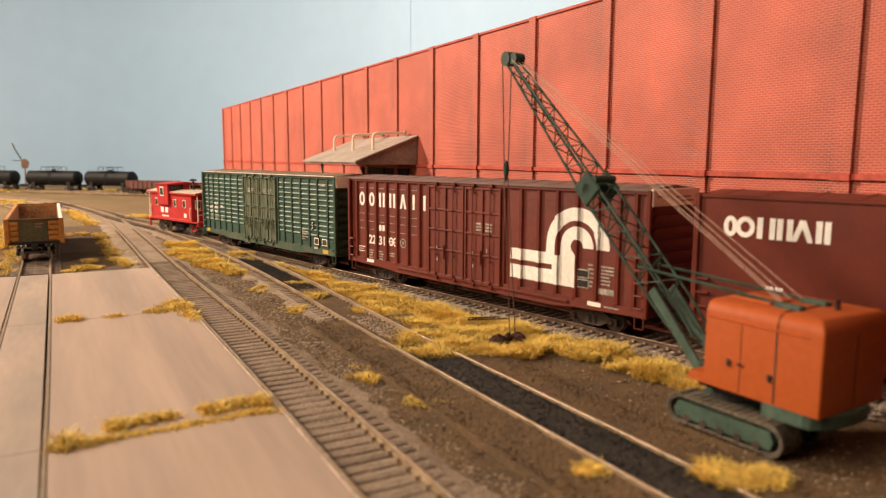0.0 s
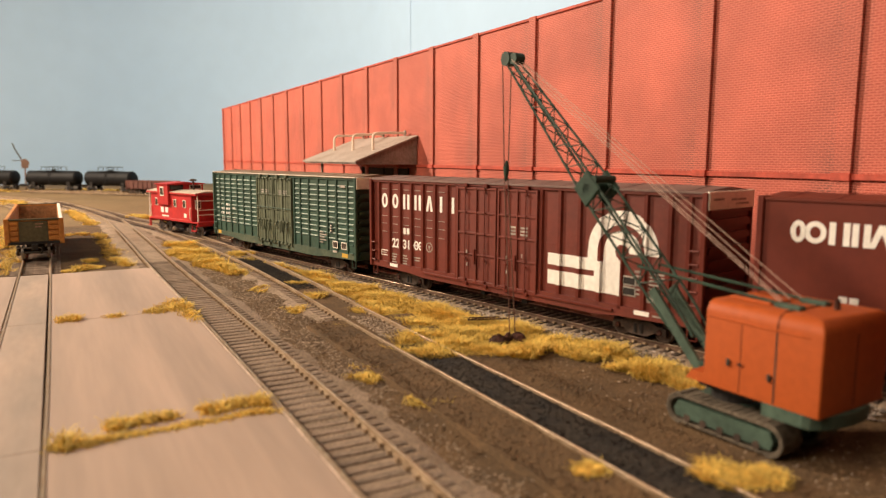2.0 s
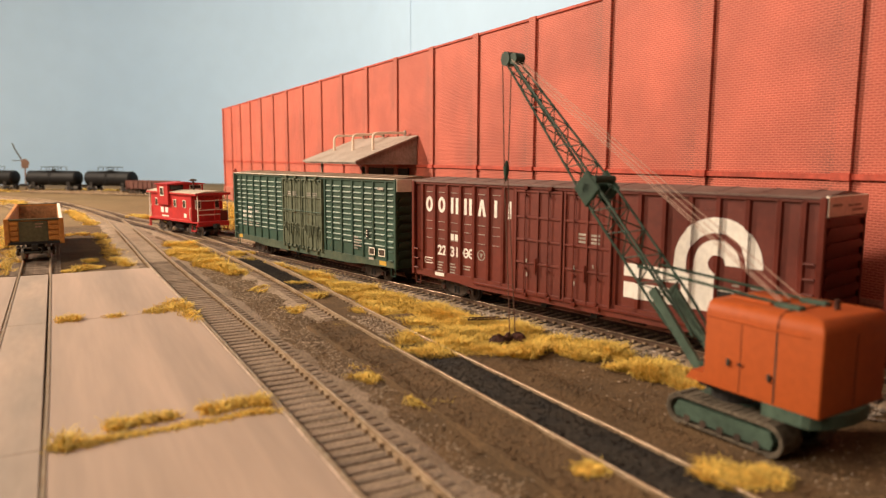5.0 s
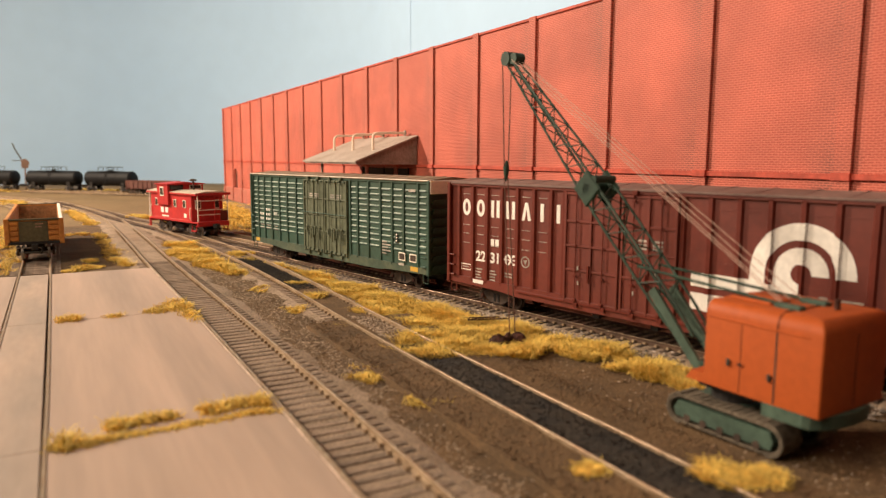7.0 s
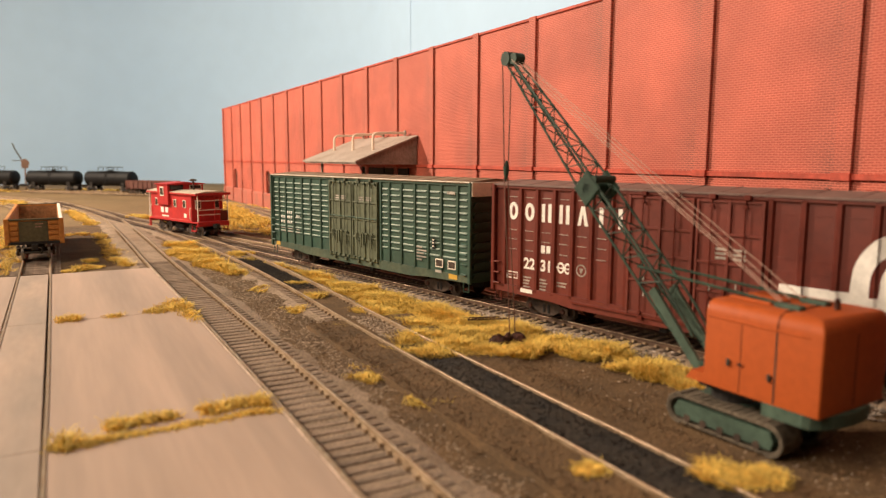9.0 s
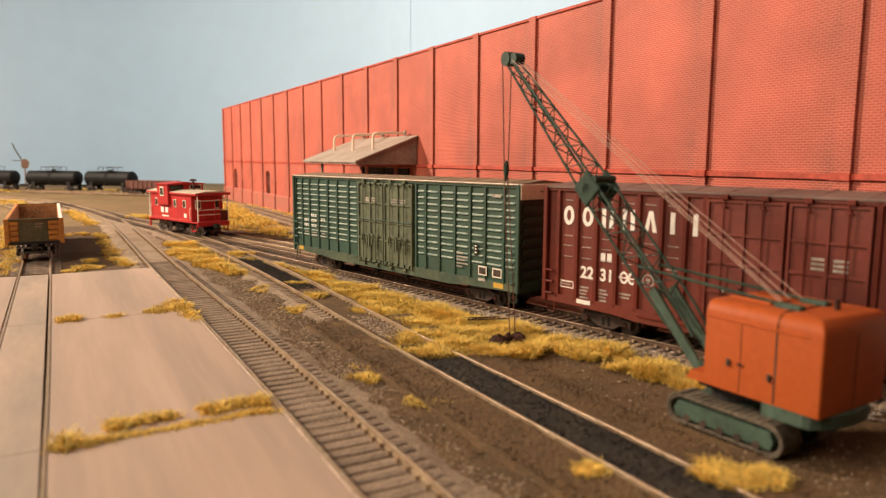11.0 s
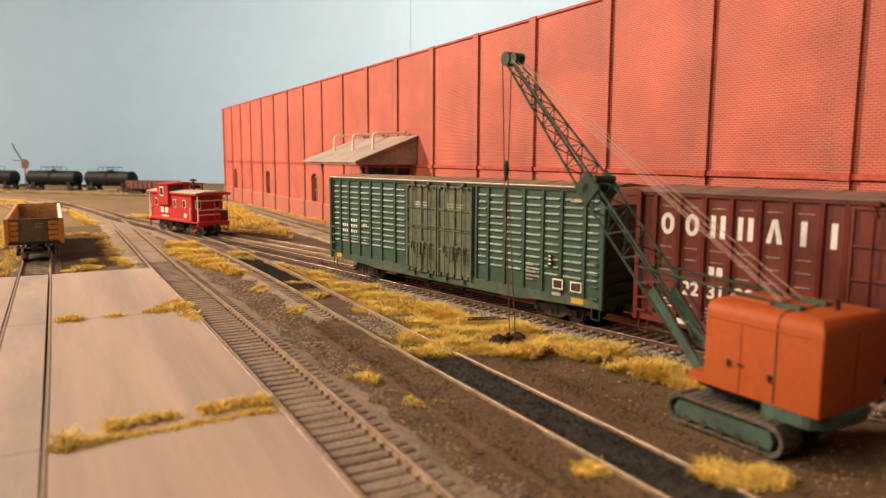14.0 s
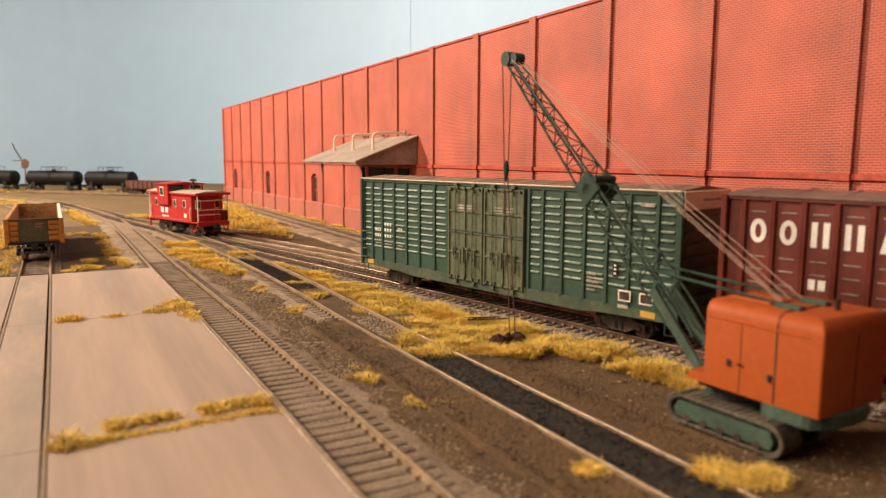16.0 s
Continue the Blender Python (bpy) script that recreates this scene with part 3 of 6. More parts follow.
def grass_patch(poly, count, label, height=0.5, clump=0.9, cut=0.0, base=None, fine=0.011):
    """A ragged mat of fine straw-coloured fibres over a stretch of ground."""
    rng = random.Random(len(poly) * 1000 + count)
    xs, ys = [q[0] for q in poly], [q[1] for q in poly]
    vs, fs, made, tries = [], [], 0, 0
    count = int(count * 1.7)
    while made < count and tries < count * 9:
        tries += 1
        x, y = rng.uniform(min(xs) - 0.3, max(xs) + 0.3), rng.uniform(min(ys) - 0.4, max(ys) + 0.4)
        ragged = 0.25 if base is not None else 1.0
        jx = x + ragged * (0.55 * noise.noise((x * 0.9, y * 0.9, 9)) + 0.30 * noise.noise((x * 2.6, y * 2.6, 2)))
        jy = y + ragged * (1.0 * noise.noise((x * 0.9, y * 0.9, 4)) + 0.45 * noise.noise((x * 2.6, y * 2.6, 6)))
        dens = noise.noise((x * clump, y * clump, 7)) + 0.35 * noise.noise((x * 2.4, y * 2.4, 8))
        if not inside(poly, jx, jy) or dens < cut + rng.uniform(-0.3, 0.15):
            continue
        made += 1
        z = (ground_height(x, y) + 0.04) if base is None else base
        tall = height * (0.55 + 0.9 * max(0.0, 0.4 + dens))
        turn = rng.uniform(0, 2 * PI)
        for _ in range(rng.randint(8, 12)):
            a, lean, h = turn + rng.gauss(0, 1.3), rng.uniform(0.3, 2.2), tall * rng.uniform(0.2, 0.8)
            bx, by = x + rng.gauss(0, 0.10), y + rng.gauss(0, 0.10)
            ux, uy = math.cos(a + 1.57) * fine, math.sin(a + 1.57) * fine
            mx, my = bx + math.cos(a) * lean * h * 0.4, by + math.sin(a) * lean * h * 0.4
            tx, ty = bx + math.cos(a) * lean * h, by + math.sin(a) * lean * h
            k = len(vs)
            vs += [(bx - ux, by - uy, z), (bx + ux, by + uy, z), (mx + ux, my + uy, z + h * 0.65), (mx - ux, my - uy, z + h * 0.65), (tx, ty, z + h)]
            fs += [(k, k + 1, k + 2, k + 3), (k + 3, k + 2, k + 4)]
    tagged(part("grass", Shape().add(vs, fs), GRASS, recalc=False), label, "grass", kind="stuff")


def pebbles(name, poly, count, mat, size, label, z=None):
    rng = random.Random(count)
    xs, ys = [q[0] for q in poly], [q[1] for q in poly]
    vs, fs, made = [], [], 0
    while made < count:
        x, y = rng.uniform(min(xs), max(xs)), rng.uniform(min(ys), max(ys))
        if not inside(poly, x, y):
            continue
        made += 1
        r = size * rng.uniform(0.5, 1.4)
        h = ground_height(x, y) if z is None else z + rng.uniform(-0.03, 0.03)
        k = len(vs)
        for a, b, c in ((1, 0, 0), (0, 1, 0), (-1, 0, 0), (0, -1, 0), (0, 0, 1), (0, 0, -1)):
            vs.append((x + a * r * rng.uniform(0.7, 1.3), y + b * r * rng.uniform(0.7, 1.3), h + c * r * rng.uniform(0.3, 0.7)))
        fs += [(k + i, k + (i + 1) % 4, k + 4) for i in range(4)] + [(k + (i + 1) % 4, k + i, k + 5) for i in range(4)]
    tagged(part(name, Shape().add(vs, fs), mat, recalc=False), label, name.replace("_", " "), kind="stuff")


# ---------------------------------------------------------------- factory


def factory():
    f = thing("factory", at(WALL_X, 0, -0.3), "long windowless red brick factory with pilasters", "factory")
    y_far, y_near = PIL_Y + 3 * BAY, PIL_Y - 17 * BAY
    top, belt = WALL_TOP + 0.3, BELT_Z + 0.3
    th = 0.5
    for k in range(-3, 17):
        y1 = PIL_Y - k * BAY
        y0 = y1 - BAY
        wins = [w for w in (111.3, 92.0, 72.8) if y0 < w < y1]
        sh = Shape()
        if not wins:
            sh.box(0, th, y0, y1, 0, top)
        else:
            w = wins[0]
            a, b, z0, zs, za = w - 1.05, w + 1.05, 1.97, 4.75, 5.12
            arc = [(b + (a - b) * i / 8, zs + (za - zs) * math.sin(PI * i / 8)) for i in range(9)]
            hole = [(a, z0), (b, z0)] + arc
            rim = [(y0, 0), (y1, 0)] + [(y1 + (y0 - y1) * i / 8, top) for i in range(9)]
            n = len(hole)
            vs = [(x, u, w) for x in (0, th) for loop in (rim, hole) for u, w in loop]
            fs = []
            for i in range(n):
                j = (i + 1) % n
                fs += [(i, j, n + j, n + i), (2 * n + i, 3 * n + i, 3 * n + j, 2 * n + j), (i, 2 * n + i, 2 * n + j, j), (n + i, n + j, 3 * n + j, 3 * n + i)]
            sh.add(vs, fs)
            win = part("window", Shape().box(0.30, 0.36, a, b, z0, za), DARK_GLASS, f, "dark arched window")
            fr = Shape()
            for q in (a + 0.06, w, b - 0.06):
                fr.box(0.24, 0.32, q - 0.06, q + 0.06, z0, za - 0.1)
            for q in (z0 + 0.06, (z0 + zs) / 2, zs):
                fr.box(0.24, 0.32, a, b, q - 0.05, q + 0.05)
            part("frame", fr, PLINTH, win)
            part("sill", Shape().box(-0.12, 0.2, a - 0.1, b + 0.1, z0 - 0.14, z0, 0.02), BRICK_TRIM, win)
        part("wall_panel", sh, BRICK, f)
        part("belt_course", Shape().box(-0.12, 0, y0 + 0.0, y1, belt - 0.05, belt + 0.16, 0.02), BRICK_TRIM, f)
        part("coping", Shape().box(-0.10, th + 0.1, y0, y1, top - 0.16, top, 0.03), BRICK_TRIM, f)
        part("plinth", Shape().prism([(-0.10, 0), (-0.10, 1.95), (-0.02, 2.1), (0, 2.1), (0, 0)], y0 + 0.004, y1 - 0.004, "y"), PLINTH, f)
    for k in range(-3, 18):
        y = PIL_Y - k * BAY
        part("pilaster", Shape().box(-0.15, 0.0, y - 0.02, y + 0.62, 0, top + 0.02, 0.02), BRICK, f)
        part("pilaster_foot", Shape().box(-0.25, 0.0, y - 0.05, y + 0.65, 0, 2.0, 0.03), PLINTH, f)
        part("pilaster_band", Shape().box(-0.24, 0.0, y - 0.05, y + 0.65, belt - 0.08, belt + 0.2, 0.02), BRICK_TRIM, f)
    part("end_wall", Shape().box(0.0, 14, y_far, y_far + 0.5, 0, top), BRICK, f)
    part("rear_wall", Shape().box(14, 14.5, y_near, y_far + 0.5, 0, top - 0.3), BRICK, f)
    part("roof", Shape().box(th, 14, y_near, y_far, top - 0.9, top - 0.6), ROOF_GREY, f)
    # loading dock under the canopy; a flat near-black panel paints the shaded opening
    part("dock_shade", Shape().box(-0.06, 0.0, 49.6, 58.6, 1.6, 5.95), DOCK_SHADE, f, "flat dark panel painting the shaded loading dock opening")
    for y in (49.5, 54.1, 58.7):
        part("dock_post", Shape().box(-0.16, 0.0, y - 0.12, y + 0.12, 1.6, 6.0, 0.02), DOCK_SHADE, f)


def canopy():
    c = thing("canopy", at(WALL_X - 0.36, 0, 0), "grey sloping loading dock canopy with ribbed ends", "canopy")
    ya, yb, d, zo, zi = 47.9, 60.2, -4.5, 6.22, 7.95
    t = 0.12
    part("roof", Shape().prism([(0.3, zi + 0.12), (d - 0.25, zo - 0.08), (d - 0.25, zo - 0.08 + t), (0.3, zi + 0.12 + t)], ya - 0.15, yb + 0.15, "y"), CANOPY_ROOF, c)
    for y in (ya, yb - 0.12):
        part("end_board", Shape().prism([(0.3, 6.0), (0.3, zi + 0.1), (d, zo - 0.02), (d, 6.0)], y, y + 0.12, "y"), CANOPY_SIDE, c)
    n = 26
    for k in range(n):
        x = d + (0.2 - d) * (k + 0.5) / n
        zt = zo + (zi - zo) * (x - d) / (0.3 - d)
        part("batten", Shape().box(x - 0.035, x + 0.035, ya - 0.04, ya - 0.004, 6.0, zt), CANOPY_SIDE, c)
    part("fascia", Shape().box(d - 0.12, d, ya, yb, 6.0, zo, 0.02), CANOPY_SIDE, c)
    # soffit coloured near-black for the shade beneath the roof
    part("soffit", Shape().box(d, 0.2, ya + 0.15, yb - 0.15, 6.02, 6.12), DOCK_SHADE, c)
    part("hanger", Shape().box(d + 0.5, d + 0.66, yb - 2.7, yb - 2.5, 5.25, 6.02, 0.02), CANOPY_SIDE, c)
    for y in (58.1, 53.7, 49.55):
        zr = zo + 0.06 + (zi - zo) * (-2.6 - d) / (0.3 - d)
        pts = [(-2.6, y, zr), (-2.6, y, 8.0)]
        pts += [(-2.6 + 0.35 * (1 - math.cos(a)), y, 8.0 + 0.35 * math.sin(a)) for a in (PI / 6, PI / 3, PI / 2)]
        pts += [(-0.5, y - 0.1, 8.40), (0.1, y - 0.1, 8.40)]
        p = part("pipe", Shape().tube(pts, 0.10, 10), PIPE, c, "cream bent vent pipe", smooth=True)
        part("wall_flange", Shape().cyl((-0.02, y - 0.1, 8.40), (0.06, y - 0.1, 8.40), 0.22, None, 12), CANOPY_SIDE, p)


# ---------------------------------------------------------------- rolling stock


MOVING_WHEELS = []


def truck(car, y, span=0.86, r=0.42, mat=TRUCK, turning=True, caps=RUST):
    """Two-axle truck at y along the car."""
    t = part("truck", Shape().box(-0.95, 0.95, y - 0.2, y + 0.2, 0.36, 0.66, 0.04), mat, car)
    for sx in (-1, 1):
        x = sx * 0.98
        prof = [(y - span - 0.24, 0.30), (y - span - 0.24, 0.56), (y - span + 0.12, 0.60), (y - 0.42, 0.78), (y + 0.42, 0.78), (y + span - 0.12, 0.60), (y + span + 0.24, 0.56), (y + span + 0.24, 0.30),
                (y + span - 0.2, 0.36), (y + 0.34, 0.18), (y - 0.34, 0.18), (y - span + 0.2, 0.36)]
        part("side_frame", Shape().prism(prof, x - 0.07, x + 0.07, "x"), mat, t)
        part("spring_nest", Shape().cyl((x + sx * 0.03, y - 0.12, 0.26), (x + sx * 0.03, y - 0.12, 0.58), 0.09).cyl((x + sx * 0.03, y + 0.12, 0.26), (x + sx * 0.03, y + 0.12, 0.58), 0.09), BLACK, t)
        for k in (-1, 1):
            part("bearing_cap", Shape().cyl((x + sx * 0.05, y + k * span, r), (x + sx * 0.14, y + k * span, r), 0.12, 0.09, 10), caps, t)
    for k in (-1, 1):
        ws = Shape().cyl((-1.02, 0, 0), (1.02, 0, 0), 0.08, None, 8)
        for sx in (-1, 1):
            ws.lathe([(sx * 0.66, r + 0.03), (sx * 0.70, r + 0.03), (sx * 0.71, r), (sx * 0.80, r - 0.01), (sx * 0.80, r - 0.08), (sx * 0.77, r - 0.1), (sx * 0.77, 0.14), (sx * 0.83, 0.12), (sx * 0.83, 0.05)], 20, along="x")
            ws.cyl((sx * 0.785, 0.2, 0.0), (sx * 0.765, 0.2, 0.0), 0.05, None, 6)
        w = part("wheelset", ws, TRUCK if turning else STEEL, t, "worn steel wheelset", smooth=True, at=at(0, y + k * span, r))
        if turning:
            MOVING_WHEELS.append((w, y + k * span, r))
    return t


def coupler(car, y, s):
    part("coupler", Shape().box(-0.12, 0.12, min(y, y + s * 0.55), max(y, y + s * 0.55), 0.72, 0.98, 0.03).box(-0.2, 0.16, min(y + s * 0.5, y + s * 0.8), max(y + s * 0.5, y + s * 0.8), 0.66, 1.04, 0.05), BLACK, car)
    part("brake_hose", Shape().tube([(0.35, y, 0.8), (0.38, y + s * 0.3, 0.55), (0.3, y + s * 0.55, 0.42)], 0.035, 6), BLACK, car)


def ladder(car, x, ya, yb, zs, mat, thick=0.035):
    """Grab irons one above another on a side (x constant) or an end (ya == yb)."""
    sx = -1 if x < 0 else 1
    for z in zs:
        part("grab_iron", Shape().tube([(x, ya, z), (x + sx * 0.09, ya, z), (x + sx * 0.09, yb, z), (x, yb, z)], thick, 6), mat, car)


def end_wall(car, y, s, half, z0, z1, mat, n=9):
    part("end_wall", Shape().box(-half, half, min(y, y - s * 0.08), max(y, y - s * 0.08), z0, z1), mat, car)
    for k in range(n):
        z = z0 + 0.35 + (z1 - z0 - 0.9) * k / (n - 1)
        part("end_rib", Shape().prism([(-half + 0.16, z - 0.13), (-half + 0.16, z + 0.02), (-half + 0.3, z + 0.12), (half - 0.3, z + 0.12), (half - 0.16, z + 0.02), (half - 0.16, z - 0.13)], y, y + s * 0.10, "y"), mat, car)
    for sx in (-1, 1):
        part("corner_post", Shape().box(sx * half - 0.09, sx * half + 0.03 if sx > 0 else sx * half + 0.09, y - 0.1, y + 0.1, z0, z1, 0.03), mat, car)


def car_roof(car, half, L, z, mat):
    h = L / 2
    part("roof", Shape().prism([(-half - 0.05, z - 0.04), (-half - 0.05, z + 0.03), (0, z + 0.17), (half + 0.05, z + 0.03), (half + 0.05, z - 0.04)], -h, h, "y"), mat, car)
    for k in range(14):
        y = -h + L * (k + 0.5) / 14
        part("roof_rib", Shape().prism([(-half, z + 0.02), (0, z + 0.165), (half, z + 0.02), (half, z + 0.042), (0, z + 0.19), (-half, z + 0.042)], y - 0.035, y + 0.035, "y"), mat, car)


CAR_LEN, CAR_HALF, CAR_TOP, SILL = 18.55, 1.52, 5.41, 0.80


def body_core(car, mat, sill_mat=None):
    h = CAR_LEN / 2
    part("body", Shape().box(-CAR_HALF + 0.10, CAR_HALF - 0.10, -h + 0.08, h - 0.08, SILL + 0.25, CAR_TOP - 0.06), mat, car)
    for sx in (-1, 1):
        a, b = (sx * CAR_HALF - sx * 0.14, sx * CAR_HALF + sx * 0.0)
        lo, hi = min(a, b), max(a, b)
        part("side_sill", Shape().prism([(-h, SILL + 0.12), (-h + 0.5, SILL + 0.12), (-h + 3.2, SILL + 0.05), (-h + 4.2, SILL - 0.05), (h - 4.2, SILL - 0.05), (h - 3.2, SILL + 0.05), (h - 0.5, SILL + 0.12), (h, SILL + 0.12), (h, SILL + 0.42), (-h, SILL + 0.42)], lo, hi, "x"), sill_mat or mat, car)
        part("top_chord", Shape().box(lo, hi, -h, h, CAR_TOP - 0.16, CAR_TOP - 0.02, 0.02), mat, car)
    part("underframe", Shape().box(-0.35, 0.35, -h + 0.3, h - 0.3, 0.55, SILL + 0.26).box(-1.2, 1.2, -1.4, -1.1, 0.5, SILL + 0.2).box(-1.2, 1.2, 1.1, 1.4, 0.5, SILL + 0.2).cyl((-0.7, -3.2, 0.66), (-0.7, -2.2, 0.66), 0.2), BLACK, car)


def sliding_door(car, y0, y1, mat, bar_mat, door_label, both=True):
    """A door leaf on the near side, with frames, ribs, lock rods and rollers; a plain one on the far side."""
    x = -CAR_HALF
    z0, z1 = SILL + 0.22, CAR_TOP - 0.18
    door = part("door", Shape().box(x - 0.02, x + 0.10, y0, y1, z0, z1, 0.02), mat, car, door_label)
    w = y1 - y0
    for q in (y0 + 0.06, y0 + 0.5 * w, y1 - 0.06):
        part("door_post", Shape().box(x - 0.085, x - 0.02, q - 0.05, q + 0.05, z0, z1, 0.015), mat, door)
    for q in (z0 + 0.08, z0 + 0.30 * (z1 - z0), z0 + 0.52 * (z1 - z0), z0 + 0.74 * (z1 - z0), z1 - 0.06):
        part("door_rail", Shape().box(x - 0.075, x - 0.018, y0, y1, q - 0.045, q + 0.045, 0.015), mat, door)
    for q in (y0 + 0.27 * w, y0 + 0.76 * w):
        part("lock_rod", Shape().cyl((x - 0.11, q, z0 - 0.05), (x - 0.11, q, z1), 0.025, None, 6), bar_mat, door)
        for z in (z0 + 0.12, z0 + 1.05, z1 - 0.2):
            part("keeper", Shape().box(x - 0.15, x - 0.07, q - 0.07, q + 0.07, z - 0.05, z + 0.05, 0.01), bar_mat, door)
    q = y0 + 0.52 * w
    part("lock_handle", Shape().box(x - 0.15, x - 0.09, q - 0.05, q + 0.05, z0 + 0.85, z0 + 1.5, 0.01), bar_mat, door)
    for q in (y0 + 0.25 * w, y0 + 0.75 * w):
        part("door_roller", Shape().box(x - 0.14, x, q - 0.11, q + 0.11, z1 + 0.0, z1 + 0.16, 0.02), bar_mat, door)
        part("door_roller", Shape().box(x - 0.12, x, q - 0.11, q + 0.11, z0 - 0.14, z0 + 0.02, 0.02), bar_mat, door)
    part("far_door", Shape().box(-x - 0.10, -x + 0.02, y0, y1, z0, z1, 0.02), mat, car)


def decal(parent, y0, y1, z0, z1, x, mat, name="lettering_bar", label=""):
    return part(name, Shape().box(x - 0.008, x + 0.004, min(y0, y1), max(y0, y1), z0, z1), mat, parent, label)


def text_part(parent, text, y, z, size, x, mat, name="lettering"):
    """Built-in font, lying on the near side of a car; y is its far (left) end."""
    cu = bpy.data.curves.new(name, "FONT")
    cu.body, cu.size, cu.extrude, cu.offset = text, size * S, 0.006 * S, 0.018 * S
    tmp = bpy.data.objects.new(name, cu)
    scene.collection.objects.link(tmp)
    bpy.context.view_layer.update()
    me = bpy.data.meshes.new_from_object(tmp.evaluated_get(bpy.context.evaluated_depsgraph_get()))
    bpy.data.objects.remove(tmp)
    bpy.data.curves.remove(cu)
    me.materials.clear()
    me.materials.append(mat)
    ob = new(name, me)
    ob.parent = parent
    ob.matrix_basis = pose(x * S, y * S, z * S, 90, 0, -90)
    return ob


def name_shapes(car, spans, z0, z1, x):
    """A road name as plain white rings, bars and a wedge; spans are (far edge, width) along the side."""
    zc, hh = (z0 + z1) / 2, (z1 - z0) / 2
    x0, x1 = x - 0.008, x + 0.004
    for kind, (y, w) in zip("oobbtii", spans):
        yc = y - w / 2
        if kind == "o":
            part("name_ring", Shape().ring(yc, zc, w / 2, hh, 0.15, x0, x1), WHITE, car)
        elif kind == "t":
            part("name_wedge", Shape().prism([(yc - w / 2, z0), (yc - w / 2 + 0.16, z0), (yc, z1 - 0.24), (yc + w / 2 - 0.16, z0), (yc + w / 2, z0), (yc + 0.08, z1), (yc - 0.08, z1)], x0, x1, "x"), WHITE, car)
        else:
            for q in (y - 0.085, y - w + 0.085) if kind == "b" else (yc,):
                part("name_bar", Shape().box(x0, x1, q - 0.085, q + 0.085, z0, z1), WHITE, car)


def emblem_spans(u):
    """Heights covered by the emblem at the distance u along the side, measured from its middle (positive to the far end)."""
    zc, low = 3.15, 1.57
    arc = lambda r: math.sqrt(max(0.0, r * r - u * u))
    spans = []
    if abs(u) < 1.0:
        spans.append((zc + arc(1.0), zc + arc(1.5)))
    elif abs(u) < 1.5:
        spans.append((3.13 if u < 0 else low if u < 1.2 else 2.34, zc + arc(1.5)))
    if abs(u) < 0.78:
        if abs(u) < 0.29:
            spans.append((zc + arc(0.29), zc + arc(0.78)))
            if u > 0.0:
                spans.append((low, zc - arc(0.29)))
        else:
            spans.append((3.13 if u < 0 else low, zc + arc(0.78)))
    elif 0.78 <= u < 1.0:
        spans.append((low, 2.74))
    if 1.5 <= u < 3.45:
        spans.append((2.34, 2.80))
    if 1.2 <= u < 3.45:
        spans.append((low, 2.13))
    return spans


def emblem(car, yc, panel_x, posts):
    """White arched emblem with two bars, painted over panels and posts."""
    sh = Shape()
    step = 0.025
    u = -1.5
    while u < 3.45:
        y = yc + u
        x = panel_x
        for p0, p1, px in posts:
            away = abs(y + step / 2 - (p0 + p1) / 2)
            if away < 0.13:
                x = px + (panel_x - px) * max(0.0, (away - 0.065) / 0.065) - 0.004
        a, b = emblem_spans(u), emblem_spans(u + step)
        m = emblem_spans(u + step / 2)
        if len(a) == len(b) == len(m):
            for (l0, h0), (l1, h1) in zip(a, b):
                if abs(l0 - l1) > 0.4:
                    l0 = l1 = max(l0, l1)
                sh.prism([(y, l0), (y + step, l1), (y + step, h1), (y, h0)], x - 0.008, x + 0.003, "x")
        else:
            for l0, h0 in m:
                sh.prism([(y, l0), (y + step, l0), (y + step, h0), (y, h0)], x - 0.008, x + 0.003, "x")
        u += step
    part("emblem", sh, WHITE, car, "white arched emblem with two bars")


